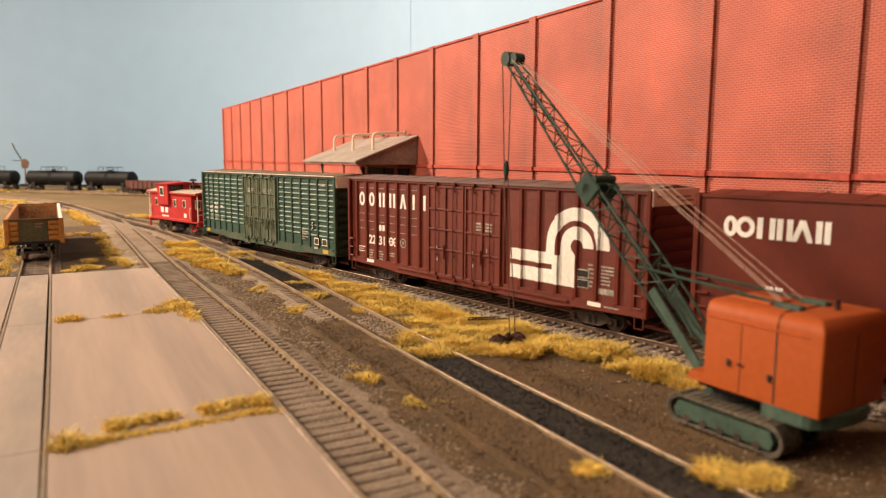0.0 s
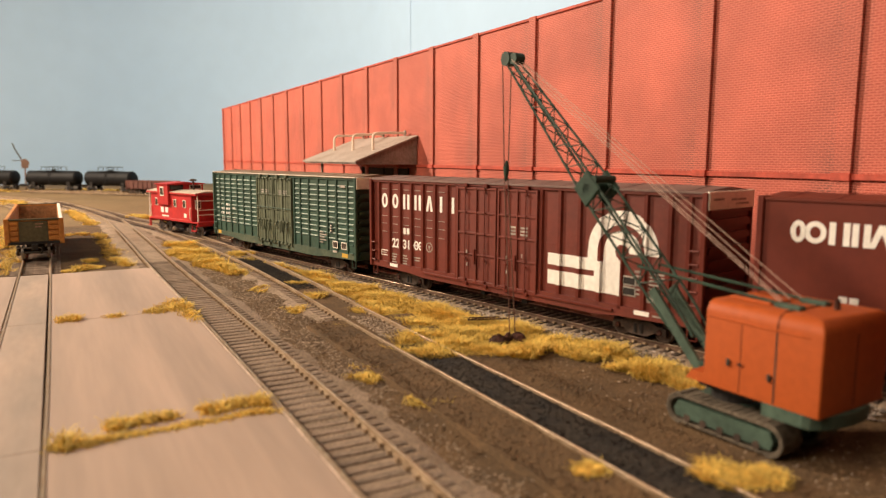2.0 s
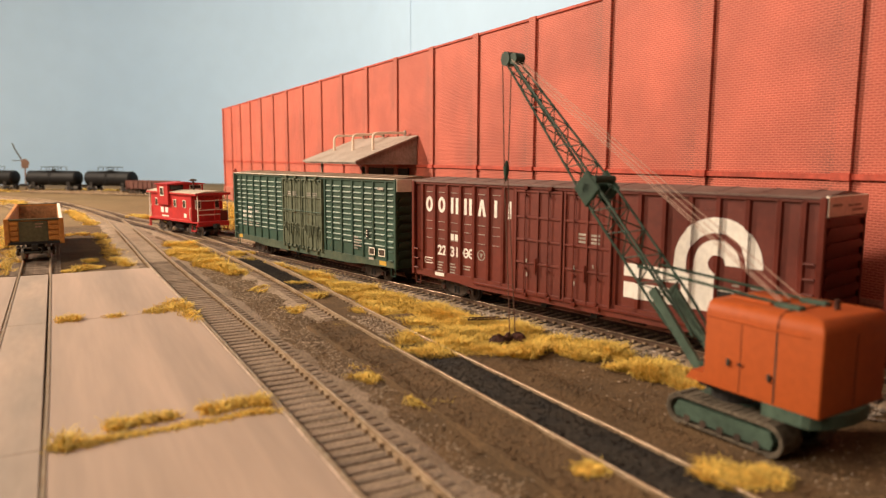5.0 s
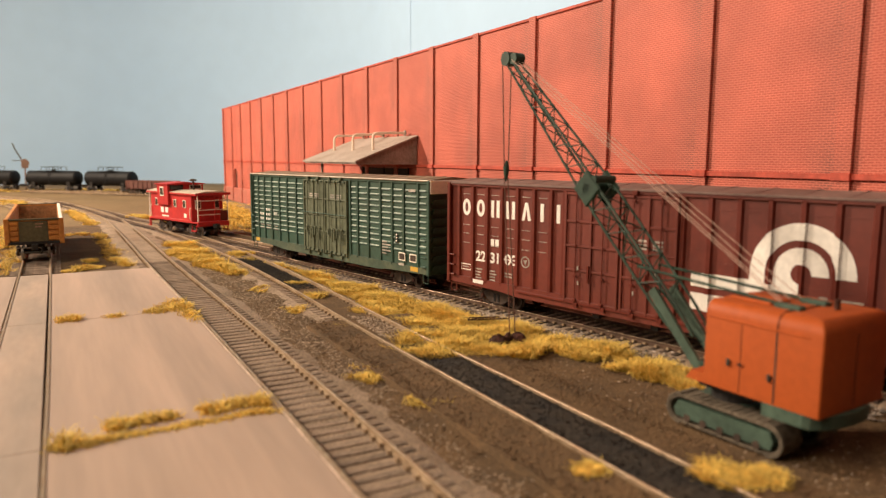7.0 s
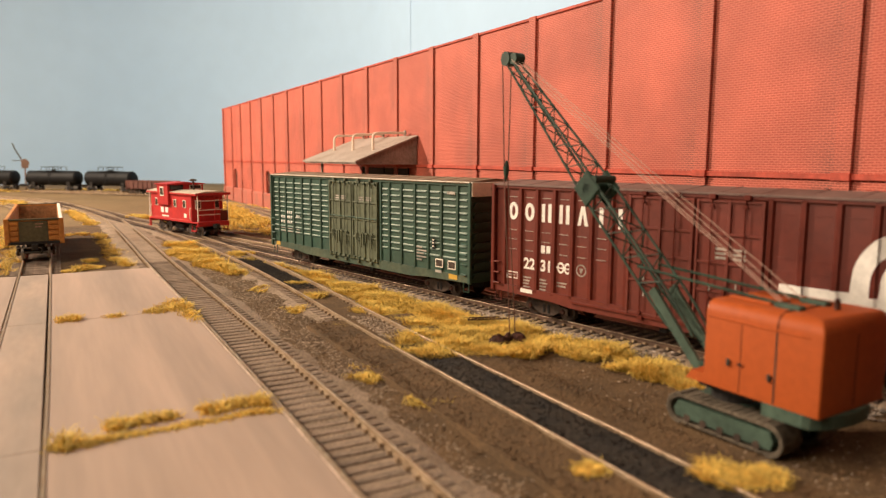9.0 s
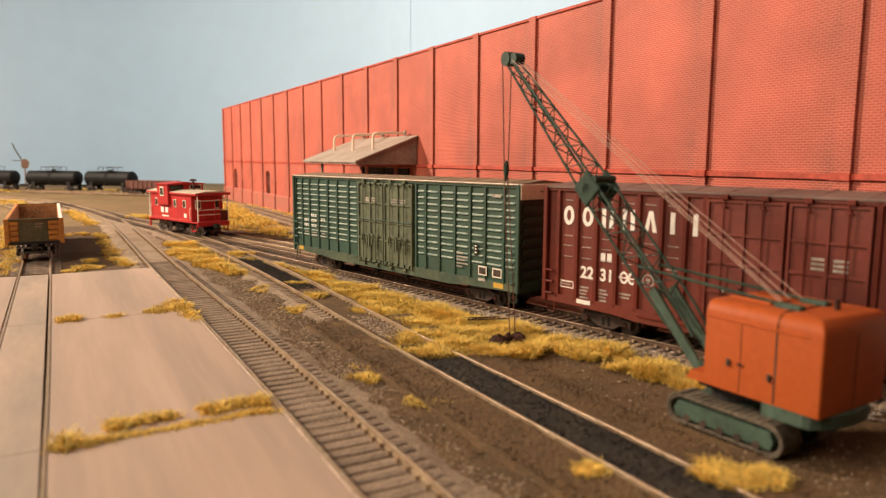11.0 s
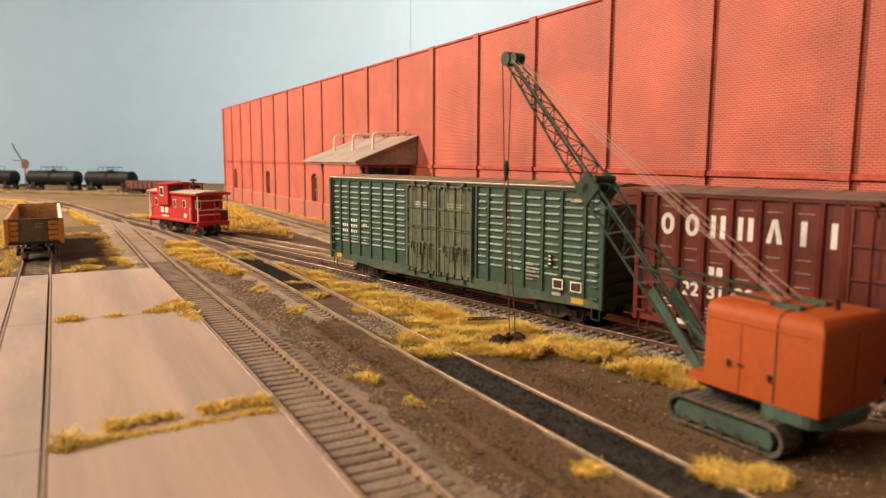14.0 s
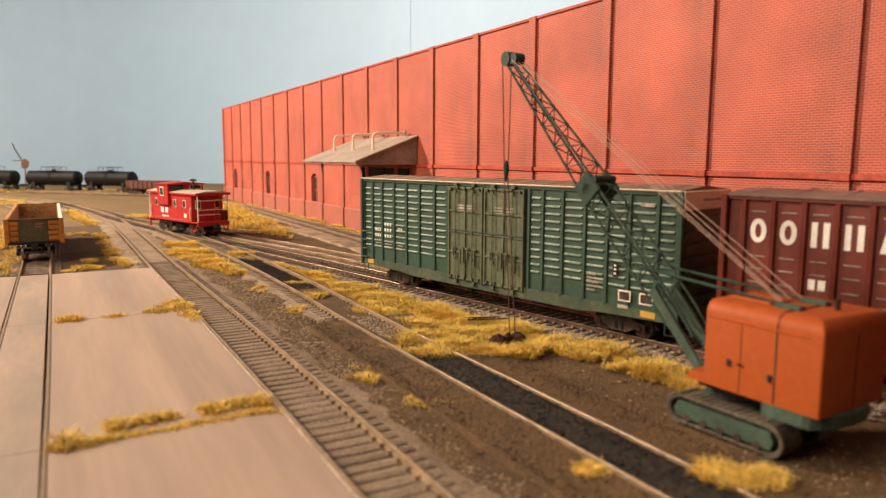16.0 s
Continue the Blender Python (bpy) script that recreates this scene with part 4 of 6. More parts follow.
def boxcar_red():
    car = thing("boxcar", at(0, 0, 0), "oxide red boxcar with ribbed sides and double doors", "boxcar", "cars of the moving train")
    h = CAR_LEN / 2
    body_core(car, OXIDE)
    x = -CAR_HALF
    # local y = s - (s of the middle); the far end is +h
    mid = 32.0 - h
    panel_x = x + 0.095
    posts = []
    ys = [h - 0.09 - 0.5 - 0.89 * k for k in range(7)] + [h - 6.6]
    ys += [20.40 - mid - 0.95 * k for k in range(7)] + [-h + 0.55]
    for y in ys:
        for sx in (-1, 1):
            X = sx * CAR_HALF
            part("side_post", Shape().prism([(y - 0.12, X - sx * 0.11), (y - 0.065, X), (y + 0.065, X), (y + 0.12, X - sx * 0.11)], SILL + 0.3, CAR_TOP - 0.1, "z").moved(Matrix(((0, 1, 0, 0), (1, 0, 0, 0), (0, 0, 1, 0), (0, 0, 0, 1)))), OXIDE_DK, car)
        posts.append((y - 0.065, y + 0.065, x))
    for y0, y1 in ((22.80 - mid, 25.30 - mid), (20.50 - mid, 22.74 - mid)):
        sliding_door(car, y0, y1, OXIDE, OXIDE_DK, "oxide red sliding door with lock rods")
    # row of short horizontal beads on the panels, with painted highlight strips on top
    for k in range(6):
        yc = ys[k] - 0.445
        for z in (4.86, 3.50, 3.12, 2.70):
            decal(car, yc - 0.24, yc + 0.24, z, z + 0.05, panel_x, OXIDE, "panel_bead")
            decal(car, yc - 0.22, yc + 0.22, z + 0.045, z + 0.07, panel_x - 0.01, WORN_AND_LIT_WHITE, "bead_highlight")
    for k in range(8, 14):
        yc = ys[k] - 0.475
        for z in (4.86, 3.55, 3.15, 2.75, 1.4):
            over = [any(lo < z < hi for lo, hi in emblem_spans(yc + q - (16.6 - mid))) for q in (-0.24, 0, 0.24)]
            white = all(over)
            if any(over) and not white:
                continue
            decal(car, yc - 0.24, yc + 0.24, z, z + 0.04, panel_x - (0.008 if white else 0), WHITE if white else OXIDE, "panel_bead")
    name_shapes(car, [(ys[k] - 0.2, 0.50) for k in range(5)] + [(ys[5] - 0.3, 0.2), (ys[6] - 0.24, 0.2)], 3.97, 4.70, panel_x)
    for q in (0.2, 0.48):
        decal(car, ys[2] - q, ys[2] - q - 0.2, 2.72, 3.04, panel_x, WHITE, "mark_bar")
    text_part(car, "22", ys[1] - 0.18, 2.02, 0.62, panel_x - 0.012, WHITE)
    text_part(car, "31", ys[2] - 0.18, 2.02, 0.62, panel_x - 0.012, WHITE)
    for q in (0.34, 0.68):
        part("number_ring", Shape().ring(ys[3] - q, 2.25, 0.18, 0.225, 0.08, panel_x - 0.008, panel_x + 0.004, 16), WHITE, car, "overpainted number")
    decal(car, ys[3] - 0.04, ys[3] - 0.9, 2.22, 2.27, panel_x - 0.006, WHITE, "strike_bar")
    yc, zc = ys[4] - 0.44, 2.26
    ring = Shape().ring(yc, zc, 0.24, 0.24, 0.05, panel_x - 0.008, panel_x + 0.004, 20)
    ring.prism([(yc - 0.1, zc + 0.08), (yc + 0.1, zc + 0.08), (yc, zc - 0.14)], panel_x - 0.008, panel_x + 0.004, "x")
    part("round_mark", ring, WORN_AND_LIT_WHITE, car, "round white mark")
    plate = decal(car, ys[0] - 0.12, ys[0] - 0.76, 1.52, 1.80, panel_x, WHITE, "stencil_box", "white outlined stencil box")
    decal(plate, ys[0] - 0.16, ys[0] - 0.72, 1.56, 1.76, panel_x - 0.006, OXIDE, "box_face")
    decal(plate, ys[0] - 0.22, ys[0] - 0.62, 1.64, 1.69, panel_x - 0.012, WORN_AND_LIT_WHITE)
    part("door_track", Shape().box(x - 0.07, x + 0.02, -h + 3.4, ys[4] - 0.1, SILL + 0.16, SILL + 0.26, 0.015), OXIDE_DK, car)
    for q, z, w in ((24.62, 2.3, 0.07), (24.58, 1.75, 0.05), (23.5, 2.45, 0.05), (22.2, 2.3, 0.07), (22.16, 1.7, 0.05), (21.3, 2.45, 0.05)):
        decal(car, q - mid, q - mid - w, z, z + 0.15, x - 0.10, WORN_AND_LIT_WHITE, "worn_mark")
    for k, rows in ((1, 4), (2, 4), (3, 2)):
        for r in range(rows):
            decal(car, ys[k] - 0.16, ys[k] - 0.16 - random.uniform(0.3, 0.5), 1.62 - r * 0.13, 1.68 - r * 0.13, panel_x, WORN_AND_LIT_WHITE)
    decal(car, ys[1] - 0.1, ys[1] - 0.75, 1.02, 1.18, x - 0.004, WHITE, "placard", "small white placard")
    decal(car, ys[13] + 0.3, ys[13] - 0.3, 1.02, 1.18, x - 0.004, WHITE, "placard", "small white placard")
    decal(car, ys[13] - 0.45, ys[13] - 1.1, 1.05, 1.1, x - 0.004, WORN_AND_LIT_WHITE)
    emblem(car, 16.6 - mid, panel_x, posts)
    yb = 16.25 - mid
    for z in (1.62, 2.0):
        fr = decal(car, yb - 0.28, yb + 0.28, z, z + 0.34, panel_x - 0.02, WORN_AND_LIT_WHITE, "inspection_plate", "black plate with pale border")
        decal(fr, yb - 0.23, yb + 0.23, z + 0.05, z + 0.29, panel_x - 0.032, BLACK, "plate_face")
    for r in range(6):
        decal(car, ys[12] - 0.55, ys[12] - 0.55 - random.uniform(0.2, 0.34), 2.5 - r * 0.16, 2.57 - r * 0.16, panel_x, WORN_AND_LIT_WHITE)
        decal(car, ys[13] - 0.2, ys[13] - 0.2 - random.uniform(0.36, 0.6), 2.5 - r * 0.13, 2.56 - r * 0.13, panel_x, WORN_AND_LIT_WHITE)
    decal(car, ys[13] - 0.12, ys[13] - 0.8, 1.5, 1.72, panel_x, WORN_AND_LIT_WHITE)
    for k in (8.9, 7.7):
        for r in range(3):
            decal(car, 22.1 - mid - (9 - k) * 0.5, 21.7 - mid - (9 - k) * 0.5, 3.62 - r * 0.14, 3.7 - r * 0.14, x - 0.022, WORN_AND_LIT_WHITE)
    for s, y in ((1, h), (-1, -h)):
        end_wall(car, y, s, CAR_HALF, SILL + 0.1, CAR_TOP, OXIDE_DK)
        coupler(car, y, s)
        ladder(car, x, y - s * 0.12, y - s * 0.42, [1.25, 1.7, 2.15] if s > 0 else [1.25, 1.7, 2.15, 2.6, 3.05, 3.5], OXIDE)
        part("step", Shape().tube([(x + 0.05, y - s * 0.1, SILL + 0.2), (x + 0.05, y - s * 0.1, 0.5), (x + 0.05, y - s * 0.45, 0.5), (x + 0.05, y - s * 0.45, SILL + 0.2)], 0.03, 6), OXIDE, car)
    board = part("end_board", Shape().box(-CAR_HALF - 0.02, CAR_HALF, -h - 0.13, -h - 0.02, CAR_TOP - 0.56, CAR_TOP + 0.04, 0.02), OFFWHITE, car, "cream stencil board")
    for k, (a, b, z) in enumerate(((-1.3, -0.6, 5.15), (-0.1, 0.9, 5.12), (0.2, 1.1, 4.98))):
        part("lettering_bar", Shape().box(a, b, -h - 0.14, -h - 0.128, z, z + 0.07), WORN_AND_LIT_WHITE, board)
    car_roof(car, CAR_HALF, CAR_LEN, CAR_TOP, ROOF_GREY)
    truck(car, h - 2.6), truck(car, -h + 2.6)
    return car


def boxcar_green():
    car = thing("boxcar", at(0, 0, 0), "dark green boxcar with beaded panels and olive doors", "boxcar", "cars of the moving train")
    h = CAR_LEN / 2
    body_core(car, GREEN, DUSTY_GREEN)
    x = -CAR_HALF
    mid = 30.79 - h
    door = ((21.58 - mid, 23.85 - mid), (19.18 - mid, 21.52 - mid))
    far_posts = [h - 0.12, 29.37 - mid + 0.55, 29.37 - mid - 0.3, 28.26 - mid - 0.2, 27.15 - mid - 0.1, 26.05 - mid, 24.92 - mid, 24.0 - mid]
    near_posts = [19.0 - mid, 18.27 - mid, 17.27 - mid, 16.2 - mid, 15.19 - mid, 14.24 - mid, 13.12 - mid, -h + 0.12]
    for posts in (far_posts, near_posts):
        for y in posts:
            for sx in (-1, 1):
                part("side_post", Shape().box(min(sx * CAR_HALF, sx * (CAR_HALF - 0.12)), max(sx * CAR_HALF, sx * (CAR_HALF - 0.12)), y - 0.075, y + 0.075, SILL + 0.3, CAR_TOP - 0.1, 0.02), GREEN, car)
        for y1, y0 in zip(posts, posts[1:]):
            if y1 - y0 < 0.4:
                continue
            panel = part("side_panel", Shape().box(x + 0.07, x + 0.11, y0 + 0.07, y1 - 0.07, SILL + 0.4, CAR_TOP - 0.16), GREEN, car)
            for k in range(11):
                z = 1.92 + 0.298 * k
                c = 0.10
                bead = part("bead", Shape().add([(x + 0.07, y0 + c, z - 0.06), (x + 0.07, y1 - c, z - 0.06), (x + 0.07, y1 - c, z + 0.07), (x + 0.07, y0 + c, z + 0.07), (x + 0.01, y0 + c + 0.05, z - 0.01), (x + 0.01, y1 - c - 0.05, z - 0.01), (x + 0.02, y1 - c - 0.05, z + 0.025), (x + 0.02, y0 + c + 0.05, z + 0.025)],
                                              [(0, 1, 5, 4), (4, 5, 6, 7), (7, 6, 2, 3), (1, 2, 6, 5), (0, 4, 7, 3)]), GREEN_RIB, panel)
                # upper face takes the pale tone, a painted highlight on the worn edge
                bead.data.materials.append(RIB_LIT_TOP)
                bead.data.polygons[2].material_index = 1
    for y0, y1 in door:
        sliding_door(car, y0, y1, GREEN_DOOR, GREEN_DOOR, "olive green sliding door with lock rods")
        for z in (4.36, 4.24, 4.12):
            decal(car, y0 + 0.62, y1 - 0.62, z, z + 0.075, x - 0.024, WORN_AND_LIT_WHITE)
        part("door_bar", Shape().cyl((x - 0.13, y0 - 0.05, 3.32), (x - 0.13, y1 + 0.05, 3.32), 0.022, None, 6), GREEN_RIB, car, "worn green door bar")
        for q in (0.2, 0.4, 0.6, 0.8):
            yy = y0 + q * (y1 - y0)
            part("lock_lever", Shape().box(x - 0.16, x - 0.10, yy - 0.035, yy + 0.035, 1.75 + 0.25 * (q in (0.4, 0.8)), 2.55, 0.01).box(x - 0.15, x - 0.09, yy - 0.12, yy + 0.12, 2.45, 2.55, 0.01), GREEN_DOOR, car)
        for k in range(5):
            yy = y0 + (k + 0.5) * (y1 - y0) / 5
            part("door_guide", Shape().box(x - 0.15, x, yy - 0.08, yy + 0.08, CAR_TOP - 0.34 + 0.06 * (k % 2), CAR_TOP - 0.22 + 0.06 * (k % 2), 0.02), DUSTY_GREEN, car)
            part("door_foot", Shape().box(x - 0.13, x, yy - 0.06, yy + 0.06, SILL + 0.28, SILL + 0.42, 0.015), DUSTY_GREEN, car)
    # stencils
    for k, (y, w) in enumerate(((29.6, 0.5), (28.8, 0.6), (27.7, 0.4))):
        for z in ((3.05, 2.75, 2.45) if k == 1 else (2.75, 2.45) if k == 0 else (2.85,)):
            for q in (0.0, 0.36, 0.72):
                decal(car, y - mid - w * q, y - mid - w * (q + 0.17), z, z + 0.16, x - 0.004, WHITE)
        for r in range(2):
            decal(car, y - mid, y - mid - w, 2.1 - r * 0.18, 2.15 - r * 0.18, x - 0.004, WORN_AND_LIT_WHITE)
    for ya, yb in ((14.58, 14.06), (13.70, 13.16)):
        fr = decal(car, ya - mid, yb - mid, 1.42, 1.82, x - 0.01, OFFWHITE, "inspection_plate", "black plate with cream border")
        decal(fr, ya - mid - 0.05, yb - mid + 0.05, 1.47, 1.77, x - 0.02, TRUCK, "plate_face")
    decal(car, 13.64 - mid, 13.05 - mid, 0.98, 1.2, x - 0.006, YELLOW, "yellow_patch", "yellow paint patch")
    decal(car, 30.3 - mid, 29.8 - mid, 0.98, 1.2, x - 0.006, YELLOW, "yellow_patch", "yellow paint patch")
    decal(car, 14.6 - mid, 14.15 - mid, 1.16, 1.28, x - 0.006, WORN_AND_LIT_WHITE, "placard")
    decal(car, 14.85 - mid, 14.65 - mid, 2.25, 2.75, x - 0.01, BLACK, "dial_plate", "small black dial plate with pale marks")
    for q in (2.34, 2.5, 2.64):
        decal(car, 14.8 - mid, 14.7 - mid, q, q + 0.06, x - 0.02, OFFWHITE, "dial_mark")
    for r in range(5):
        decal(car, 16.0 - mid, 16.0 - mid - random.uniform(0.3, 0.8), 2.2 - r * 0.15, 2.27 - r * 0.15, x - 0.004, WORN_AND_LIT_WHITE)
    decal(car, 13.8 - mid, 13.25 - mid, 4.85, 4.98, x - 0.004, WORN_AND_LIT_WHITE)
    for s, y in ((1, h), (-1, -h)):
        end_wall(car, y, s, CAR_HALF, SILL + 0.1, CAR_TOP, GREEN)
        coupler(car, y, s)
        ladder(car, x, y - s * 0.12, y - s * 0.5, [1.3, 1.75, 2.2, 2.65] if s > 0 else [1.3, 1.75, 2.2, 2.65], GREEN_RIB)
        part("step", Shape().tube([(x + 0.05, y - s * 0.1, SILL + 0.2), (x + 0.05, y - s * 0.1, 0.5), (x + 0.05, y - s * 0.45, 0.5), (x + 0.05, y - s * 0.45, SILL + 0.2)], 0.03, 6), GREEN, car)
    for sx in (-1, 1):
        part("eave_strip", Shape().box(sx * (CAR_HALF + 0.055) - 0.02, sx * (CAR_HALF + 0.055) + 0.02, -h, h, CAR_TOP - 0.005, CAR_TOP + 0.032, 0.008), OFFWHITE, car, "cream roof edge")
    board = part("end_board", Shape().box(-CAR_HALF - 0.02, CAR_HALF, -h - 0.13, -h - 0.02, CAR_TOP - 0.62, CAR_TOP + 0.02, 0.02), OFFWHITE, car, "cream stencil board")
    part("lettering_bar", Shape().box(-0.4, 1.2, -h - 0.14, -h - 0.128, 5.08, 5.15), WORN_AND_LIT_WHITE, board)
    car_roof(car, CAR_HALF, CAR_LEN, CAR_TOP, ROOF_TAN)
    truck(car, h - 2.6), truck(car, -h + 2.6)
    return car


def boxcar_smooth():
    car = thing("boxcar", at(0, 0, 0), "oxide red smooth-sided boxcar with a plain white name", "boxcar", "cars of the moving train")
    h = CAR_LEN / 2
    body_core(car, OXIDE_SMOOTH)
    mid = 11.66 - h
    for sx in (-1, 1):
        X = sx * CAR_HALF
        part("side_sheet", Shape().box(min(X, X - sx * 0.1), max(X, X - sx * 0.1), -h, h, SILL + 0.2, CAR_TOP - 0.14, 0.02), OXIDE_SMOOTH, car)
    for y0, y1 in ((-1.7, -0.03), (0.03, 1.7)):
        part("door", Shape().box(-CAR_HALF - 0.07, -CAR_HALF, y0, y1, SILL + 0.3, CAR_TOP - 0.3, 0.02), OXIDE_SMOOTH, car)
    x = -CAR_HALF
    name_shapes(car, [(10.77 - mid, 0.44), (10.36 - mid + 0.02, 0.60), (9.71 - mid, 0.54), (9.12 - mid, 0.46), (8.70 - mid, 0.62), (8.03 - mid, 0.19), (7.80 - mid, 0.19)], 4.10, 4.74, x - 0.004)
    for q in (9.34, 9.06):
        decal(car, q - mid, q - 0.23 - mid, 2.36, 2.68, x - 0.004, WHITE, "mark_bar")
    for k in range(3):
        decal(car, 9.95 - mid - 0.5 * k, 9.6 - mid - 0.5 * k, 1.85, 2.24, x - 0.004, WHITE, "number_bar")
    for s, y in ((1, h), (-1, -h)):
        end_wall(car, y, s, CAR_HALF, SILL + 0.1, CAR_TOP, OXIDE_DK)
        coupler(car, y, s)
        ladder(car, x, y - s * 0.12, y - s * 0.5, [1.3, 1.75, 2.2, 2.65], OXIDE)
    car_roof(car, CAR_HALF, CAR_LEN, CAR_TOP - 0.08, OXIDE_SMOOTH)
    truck(car, h - 2.6), truck(car, -h + 2.6)
    return car


def caboose():
    c = thing("caboose", at(9.5, 64.0, 0, 0, 0, 18.5), "bright red caboose with a cupola standing on the spur", "caboose")
    L, hw = 8.7, 1.42
    h = L / 2
    z0, z1 = 1.22, 3.45
    y0, y1 = -h + 0.9, h - 0.45
    part("body", Shape().box(-hw, hw, y0, y1, z0, z1, 0.03), CAB_RED, c)
    part("side_sill", Shape().box(-hw - 0.03, hw + 0.03, y0, y1, z0 - 0.16, z0 + 0.06, 0.02), CAB_RED, c)
    part("roof", Shape().prism([(-hw - 0.12, z1), (-hw - 0.12, z1 + 0.08), (-0.7, z1 + 0.24), (0.7, z1 + 0.24), (hw + 0.12, z1 + 0.08), (hw + 0.12, z1)], -h - 0.1, h + 0.1, "y"), CAB_ROOF, c, "pale weathered roof")
    part("roof_edge", Shape().box(-hw - 0.15, hw + 0.15, -h - 0.14, -h - 0.1, z1 - 0.1, z1 + 0.12, 0.01).box(-hw - 0.15, -hw - 0.11, -h - 0.1, h + 0.1, z1 - 0.08, z1 + 0.05), CAB_RED, c)
    cup = part("cupola", Shape().box(-hw - 0.22, hw + 0.22, 0.2, 2.2, z1 - 1.05, z1 + 0.70, 0.03), CAB_RED, c)
    part("cupola_roof", Shape().prism([(-hw - 0.32, z1 + 0.68), (-hw - 0.32, z1 + 0.75), (0, z1 + 0.9), (hw + 0.32, z1 + 0.75), (hw + 0.32, z1 + 0.68)], 0.05, 2.35, "y"), CAB_RED, cup)
    w = part("window", Shape().box(-hw - 0.26, -hw - 0.21, 0.9, 1.6, z1 - 0.3, z1 + 0.5, 0.01), OFFWHITE, cup)
    part("pane", Shape().box(-hw - 0.275, -hw - 0.255, 0.98, 1.52, z1 - 0.2, z1 + 0.4), DARK_GLASS, w)
    for xa, xb in ((-1.45, -0.25), (0.35, 1.45)):
        w = part("window", Shape().box(xa, xb, 0.15, 0.2, z1 + 0.24, z1 + 0.64, 0.01), OFFWHITE if xa > 0 else BLACK, cup)
        part("pane", Shape().box(xa + 0.08, xb - 0.08, 0.135, 0.155, z1 + 0.30, z1 + 0.58), DARK_GLASS, w)
    for y in (2.75, -0.65, -2.3):
        w = part("window", Shape().box(-hw - 0.05, -hw, y - 0.25, y + 0.25, 2.27, 2.93, 0.01), OFFWHITE, c)
        part("pane", Shape().box(-hw - 0.065, -hw - 0.045, y - 0.19, y + 0.19, 2.32, 2.88), DARK_GLASS, w)
    # road emblem as plain shapes
    for k, y in enumerate((1.75, 0.95)):
        part("name_shape", Shape().box(-hw - 0.015, -hw + 0.004, y - 0.26, y + 0.26, 1.72, 2.18), WHITE, c)
    for r in range(1):
        part("lettering_bar", Shape().box(-hw - 0.012, -hw + 0.004, 0.6, 1.9, 1.38, 1.5), OFFWHITE, c)
    part("board_panel", Shape().box(-hw - 0.03, -hw, -2.6, -2.2, 1.45, 1.8, 0.01), OFFWHITE, c, "small cream notice panel")
    for y in (y0 + 0.12, y1 - 0.12):
        part("handrail", Shape().tube([(-hw, y, z0 + 0.1), (-hw - 0.09, y, z0 + 0.25), (-hw - 0.09, y, z0 + 1.0), (-hw, y, z0 + 1.1)], 0.035, 6), OFFWHITE, c)
    # end platforms with rails and ladders
    for s in (-1, 1):
        ya, yb = (h - 0.45 if s > 0 else -h + 0.9), s * h
        lo, hi = min(ya, yb), max(ya, yb)
        p = part("platform", Shape().box(-hw, hw, lo, hi, z0 - 0.16, z0 - 0.04, 0.01), CAB_RED, c)
        part("buffer_beam", Shape().box(-hw, hw, yb - 0.08, yb + 0.08, z0 - 0.4, z0 - 0.04, 0.02), CAB_RED, p)
        for sx in (-1, 1):
            part("end_post", Shape().cyl((sx * (hw - 0.08), yb, z0), (sx * (hw - 0.08), yb, z1), 0.05, None, 6), OFFWHITE, p)
            part("stairs", Shape().box(sx * hw - 0.12, sx * hw + 0.02, lo + 0.05, hi - 0.05, 0.42, 0.5).box(sx * hw - 0.05, sx * hw + 0.02, lo + 0.1, lo + 0.16, 0.42, 0.92).box(sx * hw - 0.05, sx * hw + 0.02, hi - 0.12, hi - 0.06, 0.42, 0.92), CAB_RED, p)
        for z in (z0 + 0.55, z0 + 0.95, z0 + 1.7):
            part("rail_bar", Shape().cyl((-hw + 0.08, yb, z), (hw - 0.08, yb, z), 0.035, None, 6), OFFWHITE, p)
        part("brake_box", Shape().box(0.65, hw - 0.1, yb - 0.05, yb + 0.03, z0, z0 + 0.85, 0.02), OXIDE_DK, p, "dark red end panel")
        part("end_ladder", Shape().cyl((0.15, yb, z0), (0.15, yb, z1), 0.04, None, 6).cyl((0.6, yb, z0), (0.6, yb, z1), 0.04, None, 6), CAB_RED, p)
        part("end_door", Shape().box(-0.45, 0.45, min(ya, ya + s * 0.04), max(ya, ya + s * 0.04), z0, z0 + 2.0, 0.01), CAB_RED, p)
        for xa in (-1.1, 0.6):
            w = part("window", Shape().box(xa, xa + 0.5, min(ya, ya + s * 0.05), max(ya, ya + s * 0.05), 2.2, 2.95, 0.01), OFFWHITE, p)
            part("pane", Shape().box(xa + 0.08, xa + 0.42, min(ya + s * 0.045, ya + s * 0.065), max(ya + s * 0.045, ya + s * 0.065), 2.28, 2.87), DARK_GLASS, w)
    st = part("chimney", Shape().cyl((0.2, -0.8, z1 + 0.2), (0.2, -0.8, z1 + 1.0), 0.07, None, 8).lathe([(z1 + 0.95, 0.1), (z1 + 1.03, 0.36), (z1 + 1.1, 0.3), (z1 + 1.18, 0.08)], 12, (0.2, -0.8), "z"), TRUCK, c, "dark smoke jack", smooth=True)
    part("underframe", Shape().box(-0.6, 0.6, -h + 0.3, h - 0.3, 0.75, 1.08).box(-0.9, -0.3, -0.8, 0.6, 0.4, 0.8, 0.05), BLACK, c)
    truck(c, h - 1.6, 0.75, 0.42, TRUCK, False, STEEL), truck(c, -h + 1.6, 0.75, 0.42, TRUCK, False, STEEL)
    coupler(c, -h, -1), coupler(c, h, 1)


